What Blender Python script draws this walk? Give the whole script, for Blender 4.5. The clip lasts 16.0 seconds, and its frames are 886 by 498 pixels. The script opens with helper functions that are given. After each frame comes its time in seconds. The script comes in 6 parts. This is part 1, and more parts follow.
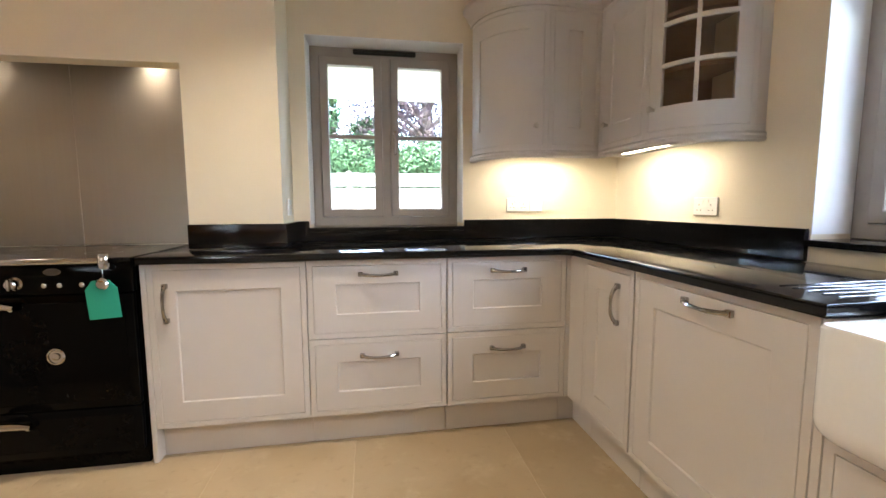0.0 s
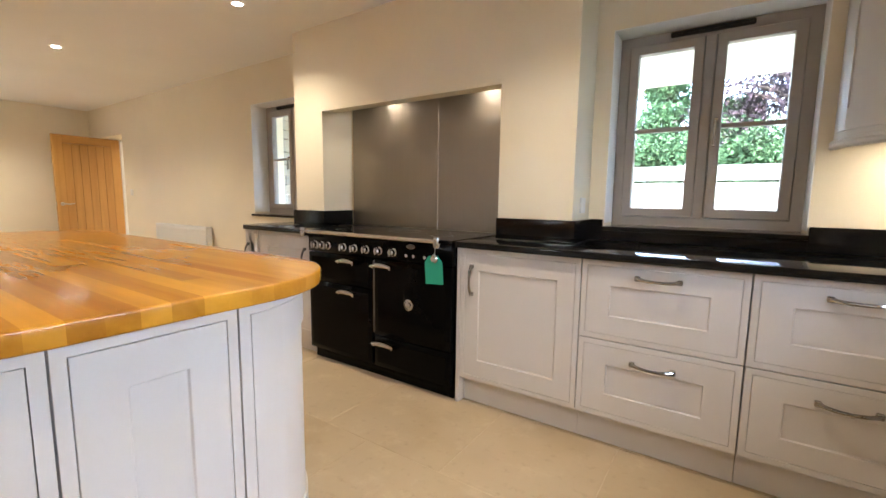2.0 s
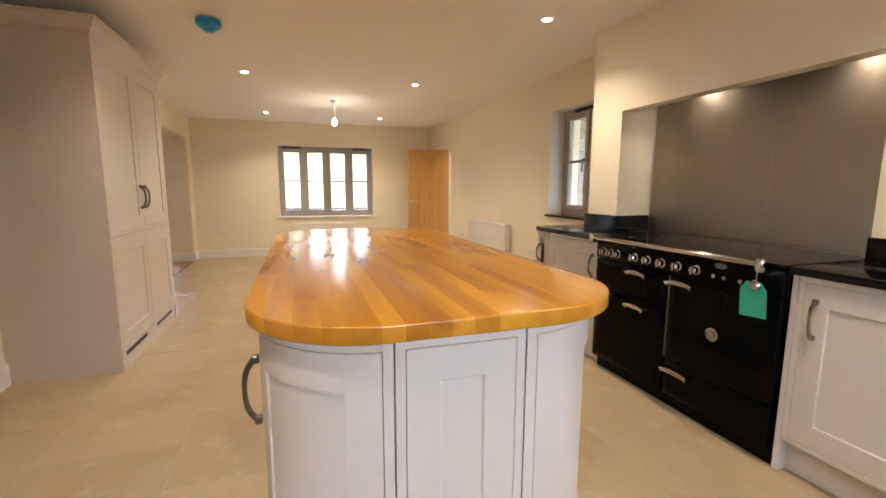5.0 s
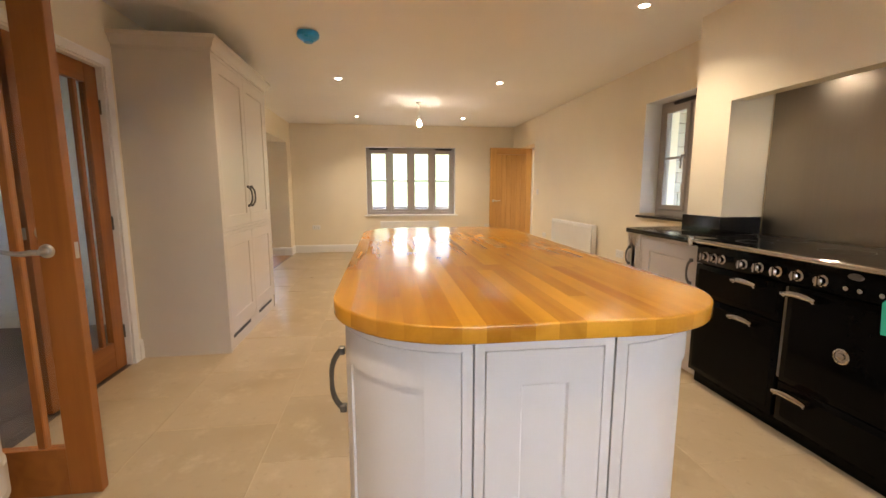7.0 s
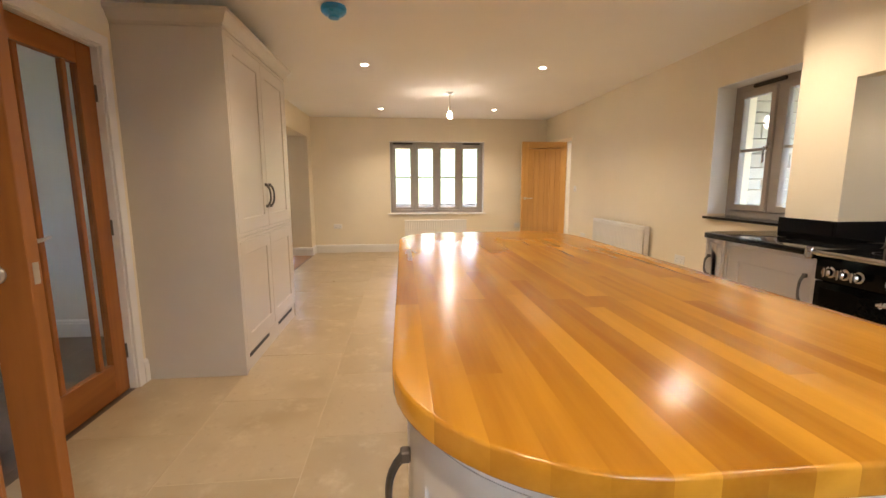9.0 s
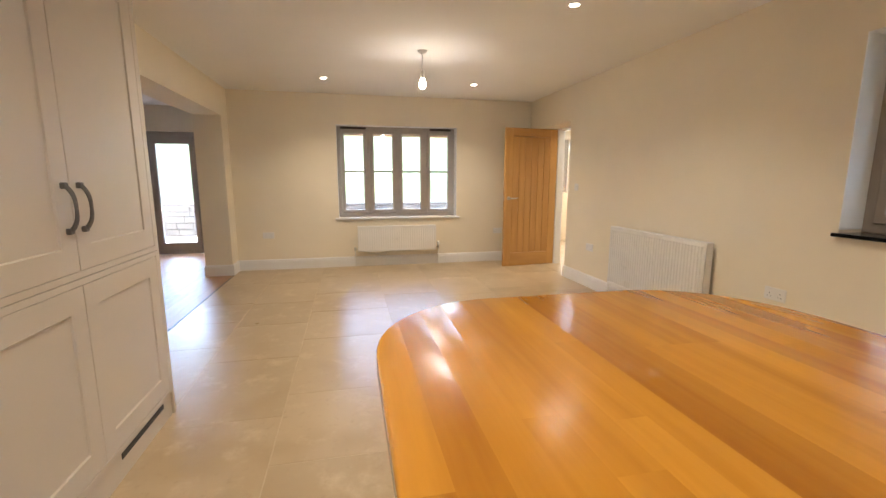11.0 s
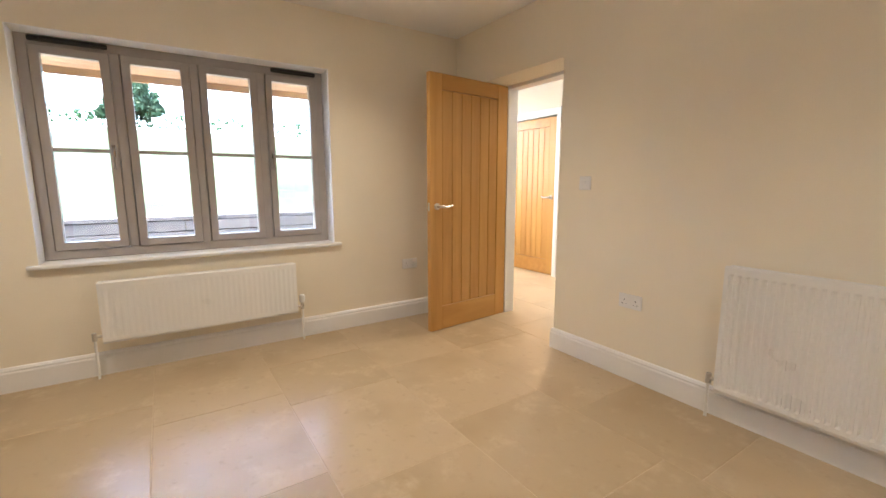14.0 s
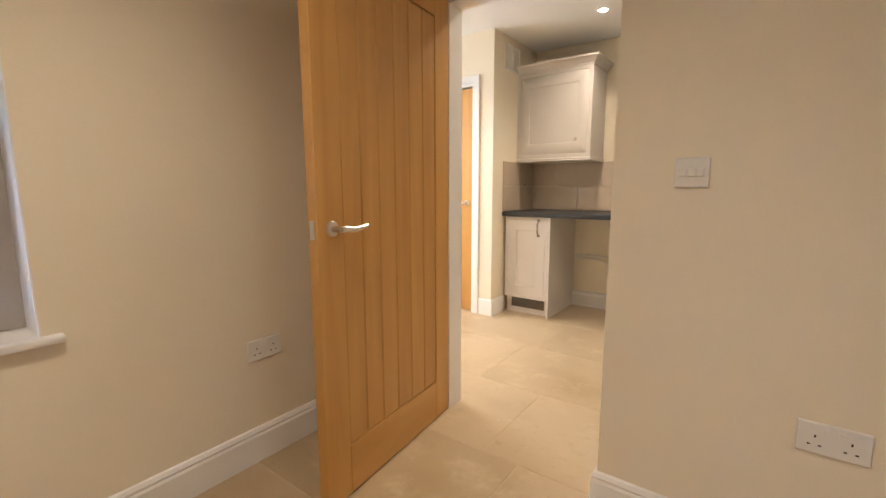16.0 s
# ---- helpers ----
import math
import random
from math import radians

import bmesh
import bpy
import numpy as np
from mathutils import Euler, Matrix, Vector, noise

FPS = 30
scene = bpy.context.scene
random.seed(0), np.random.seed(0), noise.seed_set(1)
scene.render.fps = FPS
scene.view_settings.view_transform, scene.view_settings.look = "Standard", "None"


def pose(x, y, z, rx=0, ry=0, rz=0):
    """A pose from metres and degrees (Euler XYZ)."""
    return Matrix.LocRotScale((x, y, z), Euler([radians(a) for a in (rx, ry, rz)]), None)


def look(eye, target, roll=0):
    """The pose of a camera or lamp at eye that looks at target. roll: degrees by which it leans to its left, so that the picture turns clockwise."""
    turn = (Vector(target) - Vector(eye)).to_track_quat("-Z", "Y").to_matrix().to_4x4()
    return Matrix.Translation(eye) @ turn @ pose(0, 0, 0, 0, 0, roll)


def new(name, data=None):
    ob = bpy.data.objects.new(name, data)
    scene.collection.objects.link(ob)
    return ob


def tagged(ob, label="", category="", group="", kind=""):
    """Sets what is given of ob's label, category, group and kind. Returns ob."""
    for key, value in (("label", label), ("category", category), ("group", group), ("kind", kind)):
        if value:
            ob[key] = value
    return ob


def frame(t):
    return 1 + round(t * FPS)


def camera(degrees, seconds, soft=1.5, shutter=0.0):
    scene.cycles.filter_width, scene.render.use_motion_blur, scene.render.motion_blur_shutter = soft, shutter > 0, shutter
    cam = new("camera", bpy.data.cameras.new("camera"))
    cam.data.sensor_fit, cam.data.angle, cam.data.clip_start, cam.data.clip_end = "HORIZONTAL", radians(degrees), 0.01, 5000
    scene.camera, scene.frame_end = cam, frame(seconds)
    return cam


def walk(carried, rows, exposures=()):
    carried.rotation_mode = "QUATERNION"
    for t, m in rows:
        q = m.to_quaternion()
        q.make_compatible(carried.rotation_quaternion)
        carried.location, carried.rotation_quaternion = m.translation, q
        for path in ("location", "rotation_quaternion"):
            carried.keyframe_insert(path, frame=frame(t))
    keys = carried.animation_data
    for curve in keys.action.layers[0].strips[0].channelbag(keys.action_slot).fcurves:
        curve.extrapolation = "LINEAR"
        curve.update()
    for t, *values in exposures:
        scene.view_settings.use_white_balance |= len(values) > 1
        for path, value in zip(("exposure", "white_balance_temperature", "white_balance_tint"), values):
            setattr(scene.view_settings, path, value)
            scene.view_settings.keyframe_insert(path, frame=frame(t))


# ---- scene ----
cam = camera(92.3, 16.0)
SKY, SPOTS, BULB, HOOD, STRIP = 0.15, 2.95, 0.08, 0.36, 0.075
EXPOSURE = 4.95
DAY = 1.0
PATH = [
    (0, (0.895, -0.521, 1.131), (1.224, 1.441, 0.925), -0.2),
    (0.5, (0.987, -0.566, 1.13), (0.979, 1.424, 0.928), 0.2),
    (1, (1.075, -0.548, 1.129), (0.648, 1.394, 0.917), 0.5),
    (1.5, (1.121, -0.538, 1.147), (0.343, 1.29, 0.913), 0.6),
    (2, (1.151, -0.527, 1.153), (0.043, 1.122, 0.914), 0.7),
    (2.5, (1.137, -0.532, 1.201), (-0.193, 0.938, 0.937), 0.4),
    (3, (1.145, -0.52, 1.212), (-0.374, 0.753, 0.942), 0.3),
    (3.5, (1.135, -0.508, 1.218), (-0.51, 0.595, 0.945), 0.3),
    (4, (1.137, -0.508, 1.225), (-0.611, 0.424, 0.951), 0.2),
    (4.5, (1.13, -0.512, 1.231), (-0.689, 0.272, 0.956), 0.3),
    (5, (1.12, -0.516, 1.232), (-0.757, 0.115, 0.954), 0.2),
    (7.5, (1.089, -0.519, 1.231), (-0.879, -0.295, 0.951), -0.0),
    (8, (1.041, -0.533, 1.236), (-0.93, -0.338, 0.954), -0.0),
    (8.5, (0.882, -0.583, 1.238), (-1.088, -0.395, 0.946), 0.1),
    (9, (0.618, -0.642, 1.246), (-1.351, -0.456, 0.946), -0.1),
    (10.25, (-0.36, -0.765, 1.26), (-2.31, -0.44, 0.946), 0.0),
    (11.5, (-1.546, -0.672, 1.272), (-3.456, -0.16, 0.944), 0.1),
    (11.75, (-1.803, -0.692, 1.272), (-3.699, -0.127, 0.944), 0.1),
    (12, (-2.067, -0.595, 1.272), (-3.949, 0.022, 0.944), 0.1),
    (12.5, (-2.566, -0.556, 1.28), (-4.398, 0.177, 0.948), 0.1),
    (13, (-3.127, -0.536, 1.257), (-4.887, 0.355, 0.926), 0.2),
    (13.5, (-3.621, -0.439, 1.228), (-5.327, 0.554, 0.905), 0.2),
    (14, (-4.063, -0.231, 1.175), (-5.719, 0.849, 0.871), -0.1),
    (14.5, (-4.506, -0.076, 1.176), (-6.073, 1.128, 0.868), -0.0),
    (15, (-4.971, 0.097, 1.146), (-6.398, 1.467, 0.853), 0.2),
    (15.2, (-5.13, 0.19, 1.134), (-6.509, 1.611, 0.854), 0.1),
    (15.5, (-5.325, 0.343, 1.12), (-6.659, 1.809, 0.855), -0.0),
    (16, (-5.718, 0.622, 1.132), (-6.895, 2.214, 0.85), -0.1),
]
walk(cam, [(t, look(eye, target, roll)) for t, eye, target, roll in PATH], [(0, EXPOSURE + 0.32, 6050, 10), (3, EXPOSURE + 0.2, 6000, 10), (5, EXPOSURE + 0.1, 6400, 12), (9, EXPOSURE + 0.12, 6550, 13), (11.5, EXPOSURE - 0.05, 5850, 11), (14.5, EXPOSURE - 0.15, 5750, 11), (16, EXPOSURE - 0.38, 6100, 14)])

# ---- world, sun, exposure ----
world = bpy.data.worlds.new("sky")
scene.world = world
world.use_nodes = True
wn = world.node_tree.nodes
sky = wn.new("ShaderNodeTexSky")
sky.sky_type = 'NISHITA'
sky.sun_disc = False
sky.sun_elevation, sky.sun_rotation = radians(72), radians(200)
sky.dust_density, sky.ozone_density = 4.0, 1.0
world.node_tree.links.new(sky.outputs[0], wn["Background"].inputs[0])
wn["Background"].inputs[1].default_value = SKY
sun_data = bpy.data.lights.new("sun", 'SUN')
sun_data.energy, sun_data.angle, sun_data.color = 0.5, radians(20), (1.0, 0.96, 0.9)
sun = new("sun", sun_data)
sun.matrix_world = look((0, 0, 30), (3.3, 9.2, 0))


# ---- materials ----
def mat(name, color, rough=0.5, metal=0.0, var=0.06, scale=6.0, fine=80.0, bump=0.0, spec=0.5, coat=0.0, rvar=0.08,
        stretch=(1, 1, 1), per_piece=0.0, dark=None, pscale=None):
    """Principled surface with broad and fine variation of colour, roughness and relief."""
    m = bpy.data.materials.new(name)
    m.use_nodes = True
    nt = m.node_tree
    n, ln = nt.nodes, nt.links
    b = n["Principled BSDF"]
    co = n.new("ShaderNodeTexCoord")
    mp = n.new("ShaderNodeMapping")
    mp.inputs["Scale"].default_value = stretch
    ln.new(co.outputs["Object"], mp.inputs[0])
    vec = mp.outputs[0]
    if per_piece:
        info = n.new("ShaderNodeObjectInfo")
        off = n.new("ShaderNodeVectorMath")
        off.operation = 'MULTIPLY_ADD'
        comb = n.new("ShaderNodeCombineXYZ")
        for i in range(3):
            ln.new(info.outputs["Random"], comb.inputs[i])
        ln.new(comb.outputs[0], off.inputs[0])
        off.inputs[1].default_value = (37.0, 53.0, 71.0)
        ln.new(vec, off.inputs[2])
        vec = off.outputs[0]
    big, small = n.new("ShaderNodeTexNoise"), n.new("ShaderNodeTexNoise")
    big.inputs["Scale"].default_value, small.inputs["Scale"].default_value = scale, fine
    big.inputs["Detail"].default_value, small.inputs["Detail"].default_value = 5, 4
    ln.new(vec, big.inputs["Vector"])
    ln.new(vec, small.inputs["Vector"])
    add = n.new("ShaderNodeMath")
    add.operation = 'MULTIPLY_ADD'
    add.inputs[1].default_value = 0.35
    ln.new(small.outputs[0], add.inputs[0])
    ln.new(big.outputs[0], add.inputs[2])
    val = add.outputs[0]
    if per_piece:
        pm = n.new("ShaderNodeMath")
        pm.operation = 'MULTIPLY_ADD'
        pm.inputs[1].default_value = per_piece
        ln.new(info.outputs["Random"], pm.inputs[0])
        ln.new(val, pm.inputs[2])
        val = pm.outputs[0]
    ramp = n.new("ShaderNodeValToRGB")
    lo = dark or tuple(c * (1 - 2 * var) for c in color)
    hi = tuple(min(1, c * (1 + var)) for c in color)
    div = n.new("ShaderNodeMath")
    div.operation = 'DIVIDE'
    div.inputs[1].default_value = 1.35 + per_piece
    ln.new(val, div.inputs[0])
    ramp.color_ramp.elements[0].position, ramp.color_ramp.elements[1].position = 0.3, 0.7
    ramp.color_ramp.elements[0].color, ramp.color_ramp.elements[1].color = (*lo, 1), (*hi, 1)
    ln.new(div.outputs[0], ramp.inputs[0])
    ln.new(ramp.outputs[0], b.inputs["Base Color"])
    rr = n.new("ShaderNodeMapRange")
    rr.inputs[3].default_value, rr.inputs[4].default_value = max(0.02, rough - rvar), min(1, rough + rvar)
    ln.new(big.outputs[0], rr.inputs[0])
    ln.new(rr.outputs[0], b.inputs["Roughness"])
    b.inputs["Metallic"].default_value = metal
    b.inputs["Specular IOR Level"].default_value = spec
    b.inputs["Coat Weight"].default_value = coat
    b.inputs["Coat Roughness"].default_value = 0.08
    if bump:
        bp = n.new("ShaderNodeBump")
        bp.inputs["Strength"].default_value, bp.inputs["Distance"].default_value = bump, 0.004
        ln.new(val if not per_piece else add.outputs[0], bp.inputs["Height"])
        ln.new(bp.outputs[0], b.inputs["Normal"])
    return m


def wood(name, light, darkc, rough, axis, per_piece=0.5, ring=9.0, coat=0.0):
    """Wood with long grain along the axis (0, 1 or 2), a tone of its own for every piece."""
    m = bpy.data.materials.new(name)
    m.use_nodes = True
    n, ln = m.node_tree.nodes, m.node_tree.links
    b = n["Principled BSDF"]
    co, info = n.new("ShaderNodeTexCoord"), n.new("ShaderNodeObjectInfo")
    sc = [ring, ring, ring]
    sc[axis] = ring * 0.07
    mp = n.new("ShaderNodeMapping")
    mp.inputs["Scale"].default_value = sc
    ln.new(co.outputs["Object"], mp.inputs[0])
    comb = n.new("ShaderNodeCombineXYZ")
    for i in range(3):
        ln.new(info.outputs["Random"], comb.inputs[i])
    off = n.new("ShaderNodeVectorMath")
    off.operation = 'MULTIPLY_ADD'
    off.inputs[1].default_value = (41.0, 67.0, 29.0)
    ln.new(comb.outputs[0], off.inputs[0])
    ln.new(mp.outputs[0], off.inputs[2])
    big, fine = n.new("ShaderNodeTexNoise"), n.new("ShaderNodeTexNoise")
    big.inputs["Scale"].default_value, big.inputs["Detail"].default_value = 1.3, 2
    big.inputs["Distortion"].default_value = 0.8
    fine.inputs["Scale"].default_value, fine.inputs["Detail"].default_value = 16.0, 5
    ln.new(off.outputs[0], big.inputs["Vector"])
    ln.new(off.outputs[0], fine.inputs["Vector"])
    a = n.new("ShaderNodeMath")
    a.operation = 'MULTIPLY_ADD'
    a.inputs[1].default_value = 0.16
    ln.new(fine.outputs[0], a.inputs[0])
    ln.new(big.outputs[0], a.inputs[2])
    c = n.new("ShaderNodeMath")
    c.operation = 'MULTIPLY_ADD'
    c.inputs[1].default_value = per_piece
    ln.new(info.outputs["Random"], c.inputs[0])
    ln.new(a.outputs[0], c.inputs[2])
    norm = n.new("ShaderNodeMath")
    norm.operation = 'DIVIDE'
    norm.inputs[1].default_value = 1.16 + per_piece
    ln.new(c.outputs[0], norm.inputs[0])
    ramp = n.new("ShaderNodeValToRGB")
    e = ramp.color_ramp.elements
    e[0].position, e[1].position = 0.26, 0.72
    e[0].color, e[1].color = (*darkc, 1), (*light, 1)
    ln.new(norm.outputs[0], ramp.inputs[0])
    ln.new(ramp.outputs[0], b.inputs["Base Color"])
    rr = n.new("ShaderNodeMapRange")
    rr.inputs[3].default_value, rr.inputs[4].default_value = rough - 0.06, rough + 0.08
    ln.new(fine.outputs[0], rr.inputs[0])
    ln.new(rr.outputs[0], b.inputs["Roughness"])
    b.inputs["Coat Weight"].default_value, b.inputs["Coat Roughness"].default_value = coat, 0.12
    bp = n.new("ShaderNodeBump")
    bp.inputs["Strength"].default_value, bp.inputs["Distance"].default_value = 0.06, 0.001
    ln.new(fine.outputs[0], bp.inputs["Height"])
    ln.new(bp.outputs[0], b.inputs["Normal"])
    return m


def limestone():
    """Honed limestone: cloudy tones, faint veins and a soft sheen, each flag a little different."""
    m = bpy.data.materials.new("honed_limestone")
    m.use_nodes = True
    n, ln = m.node_tree.nodes, m.node_tree.links
    b = n["Principled BSDF"]
    co, info = n.new("ShaderNodeTexCoord"), n.new("ShaderNodeObjectInfo")
    comb = n.new("ShaderNodeCombineXYZ")
    for i in range(3):
        ln.new(info.outputs["Random"], comb.inputs[i])
    off = n.new("ShaderNodeVectorMath")
    off.operation = 'MULTIPLY_ADD'
    off.inputs[1].default_value = (7.0, 13.0, 0.0)
    ln.new(comb.outputs[0], off.inputs[0])
    ln.new(co.outputs["Object"], off.inputs[2])

    def cloud(scale, detail, rough=0.55):
        t = n.new("ShaderNodeTexNoise")
        t.inputs["Scale"].default_value, t.inputs["Detail"].default_value, t.inputs["Roughness"].default_value = scale, detail, rough
        ln.new(off.outputs[0], t.inputs["Vector"])
        return t.outputs[0]

    def blend(fac, a, c, lo, hi):
        r = n.new("ShaderNodeMapRange")
        r.interpolation_type = 'SMOOTHSTEP'
        r.inputs[1].default_value, r.inputs[2].default_value = lo, hi
        ln.new(fac, r.inputs[0])
        x = n.new("ShaderNodeMix")
        x.data_type = 'RGBA'
        ln.new(r.outputs[0], x.inputs[0])
        for k, v in ((6, a), (7, c)):
            if isinstance(v, tuple):
                x.inputs[k].default_value = (*v, 1)
            else:
                ln.new(v, x.inputs[k])
        return x.outputs[2]

    tone = blend(info.outputs["Random"], (0.42, 0.32, 0.195), (0.475, 0.365, 0.23), 0.0, 1.0)
    tone = blend(cloud(1.7, 2), tone, (0.375, 0.275, 0.155), 0.45, 0.78)
    tone = blend(cloud(4.5, 6, 0.65), tone, (0.545, 0.435, 0.285), 0.50, 0.78)
    tone = blend(cloud(22.0, 4), tone, (0.37, 0.275, 0.165), 0.55, 0.85)
    ln.new(tone, b.inputs["Base Color"])
    r = n.new("ShaderNodeMapRange")
    r.inputs[3].default_value, r.inputs[4].default_value = 0.22, 0.42
    ln.new(cloud(2.5, 3), r.inputs[0])
    ln.new(r.outputs[0], b.inputs["Roughness"])
    bp = n.new("ShaderNodeBump")
    bp.inputs["Strength"].default_value, bp.inputs["Distance"].default_value = 0.15, 0.0006
    ln.new(cloud(60.0, 4), bp.inputs["Height"])
    ln.new(bp.outputs[0], b.inputs["Normal"])
    return m


def glow(name, color, strength):
    m = bpy.data.materials.new(name)
    m.use_nodes = True
    b = m.node_tree.nodes["Principled BSDF"]
    b.inputs["Base Color"].default_value = (*color, 1)
    b.inputs["Emission Color"].default_value = (*color, 1)
    b.inputs["Emission Strength"].default_value = strength
    return m


def glass(name, tint=(1, 1, 1), rough=0.0):
    m = bpy.data.materials.new(name)
    m.use_nodes = True
    b = m.node_tree.nodes["Principled BSDF"]
    b.inputs["Base Color"].default_value = (*tint, 1)
    b.inputs["Transmission Weight"].default_value = 1.0
    b.inputs["Roughness"].default_value = rough
    b.inputs["IOR"].default_value = 1.45
    return m


WARM = (1.0, 0.82, 0.59)
M_WALL = mat("cream_wall_paint", (0.85, 0.765, 0.605), 0.85, var=0.03, scale=1.3, fine=180, bump=0.06, rvar=0.05)
M_CEIL = mat("white_ceiling_paint", (0.88, 0.86, 0.82), 0.9, var=0.02, scale=1.0, fine=150, bump=0.04)
M_REVEAL = mat("white_reveal_paint", (0.87, 0.865, 0.845), 0.8, var=0.02, scale=3, fine=120, bump=0.05)
M_TRIM = mat("white_gloss_trim_paint", (0.84, 0.82, 0.79), 0.35, var=0.02, scale=4, fine=90, bump=0.02)
M_CAB = mat("mushroom_cabinet_paint", (0.635, 0.59, 0.55), 0.42, var=0.02, scale=3, fine=140, bump=0.015)
# the cabinet paint again, with the larder's warm shade put into the colour
M_CAB_SHADED = mat("mushroom_paint_warm_shade", (0.60, 0.53, 0.435), 0.42, var=0.02, scale=3, fine=140, bump=0.015)
M_GRANITE = mat("black_granite", (0.006, 0.006, 0.0065), 0.09, var=0.3, scale=40, fine=400, rvar=0.03, spec=0.33)
M_STEEL = mat("brushed_steel", (0.34, 0.30, 0.255), 0.40, 1.0, var=0.02, scale=3, fine=60, stretch=(30, 30, 0.6), rvar=0.05)
M_CHROME = mat("polished_chrome", (0.52, 0.51, 0.505), 0.07, 1.0, var=0.03, scale=12, rvar=0.05)
M_HANDLE = mat("polished_handle_chrome", (0.40, 0.39, 0.385), 0.11, 1.0, var=0.05, scale=14)
M_NICKEL = mat("satin_nickel", (0.60, 0.56, 0.50), 0.3, 1.0, var=0.04, scale=14)
M_PEWTER = mat("dark_pewter", (0.16, 0.145, 0.13), 0.38, 0.9, var=0.1, scale=18)
M_ENAMEL = mat("black_enamel", (0.0025, 0.0025, 0.0025), 0.10, var=0.1, scale=4, rvar=0.03, spec=0.07)
M_BLACKGLASS = mat("black_hob_glass", (0.004, 0.004, 0.0045), 0.08, spec=0.3, var=0.1, scale=4, rvar=0.02)
M_BLACK = mat("black_plastic", (0.015, 0.014, 0.013), 0.5, var=0.1, scale=14)
M_FRAME = mat("taupe_window_paint", (0.40, 0.36, 0.325), 0.45, var=0.04, scale=6, fine=120, bump=0.02)
M_RAD = mat("white_radiator_enamel", (0.80, 0.78, 0.74), 0.3, var=0.02, scale=4)
M_WHITE = mat("white_plastic", (0.80, 0.78, 0.74), 0.35, var=0.02, scale=10)
M_CERAMIC = mat("white_fireclay", (0.84, 0.83, 0.81), 0.12, var=0.02, scale=5, coat=0.4)
M_BLUE = mat("blue_plastic_cover", (0.02, 0.36, 0.75), 0.3, var=0.15, scale=18, bump=0.2)
M_GREEN = mat("green_card", (0.03, 0.42, 0.30), 0.6, var=0.05, scale=8)
M_OAK_X = wood("oiled_oak_staves", (0.66, 0.31, 0.027), (0.36, 0.135, 0.008), 0.19, 0, 0.32, ring=7.0, coat=0.0)
M_OAK_X.node_tree.nodes["Principled BSDF"].inputs["Specular IOR Level"].default_value = 0.5
M_OAK_Z = wood("oak_door_upright", (0.58, 0.315, 0.085), (0.44, 0.215, 0.05), 0.42, 2, 0.25)
M_OAK_H = wood("oak_door_rail", (0.58, 0.315, 0.085), (0.44, 0.215, 0.05), 0.42, 1, 0.25)
M_REDOAK = wood("stained_oak_upright", (0.36, 0.125, 0.022), (0.22, 0.066, 0.010), 0.38, 2, 0.2)
M_REDOAK_H = wood("stained_oak_rail", (0.36, 0.125, 0.022), (0.22, 0.066, 0.010), 0.38, 0, 0.2)
M_PLANK = wood("floor_planks", (0.40, 0.21, 0.08), (0.24, 0.11, 0.04), 0.42, 0, 0.4)
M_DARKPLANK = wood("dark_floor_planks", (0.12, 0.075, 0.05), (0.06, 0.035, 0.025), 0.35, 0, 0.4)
M_STONE = limestone()
M_GROUT = mat("pale_grout", (0.54, 0.435, 0.295), 0.9, var=0.08, scale=12)
M_SPLASH = mat("beige_wall_tile", (0.56, 0.46, 0.35), 0.3, var=0.05, scale=5, per_piece=0.2)
M_LAMINATE = mat("dark_laminate", (0.03, 0.032, 0.036), 0.4, var=0.2, scale=30)
M_GLASS = glass("window_glass")
M_CABGLASS = glass("cabinet_glass", (0.9, 0.8, 0.7))
M_LED = glow("lit_lamp_face", (1.0, 0.88, 0.72), 3)
M_BULB = glow("lit_bulb", (1.0, 0.88, 0.70), 4)
M_STRIP = glow("lit_strip_face", (1.0, 0.86, 0.62), 1.2)
M_INSIDE = mat("brown_cabinet_lining", (0.22, 0.11, 0.05), 0.5, var=0.1, scale=6)


# ---- building helpers ----
def box(bm, lo, hi, bevel=0.0, m=None, seg=1):
    r = bmesh.ops.create_cube(bm, size=1.0)
    vs = r["verts"]
    for v in vs:
        v.co = Vector([lo[i] + (v.co[i] + 0.5) * (hi[i] - lo[i]) for i in range(3)])
    if bevel:
        es = list({e for v in vs for e in v.link_edges})
        r = bmesh.ops.bevel(bm, geom=es, offset=bevel, segments=seg, profile=0.5, affect='EDGES')
        vs = list({v for f in r["faces"] for v in f.verts} | {v for v in vs if v.is_valid})
    if m is not None:
        bmesh.ops.transform(bm, matrix=m, verts=vs)
    return vs


def slab(bm, pts, z0, z1, bevel=0.0, seg=2):
    """A level plate with the outline pts."""
    vs = [bm.verts.new((x, y, z0)) for x, y in pts]
    f = bm.faces.new(vs)
    r = bmesh.ops.extrude_face_region(bm, geom=[f])
    top = [v for v in r["geom"] if isinstance(v, bmesh.types.BMVert)]
    for v in top:
        v.co.z = z1
    bmesh.ops.recalc_face_normals(bm, faces=bm.faces)
    if bevel:
        es = [e for e in bm.edges if abs(e.verts[0].co.z - e.verts[1].co.z) < 1e-6]
        bmesh.ops.bevel(bm, geom=es, offset=bevel, segments=seg, profile=0.5, affect='EDGES')


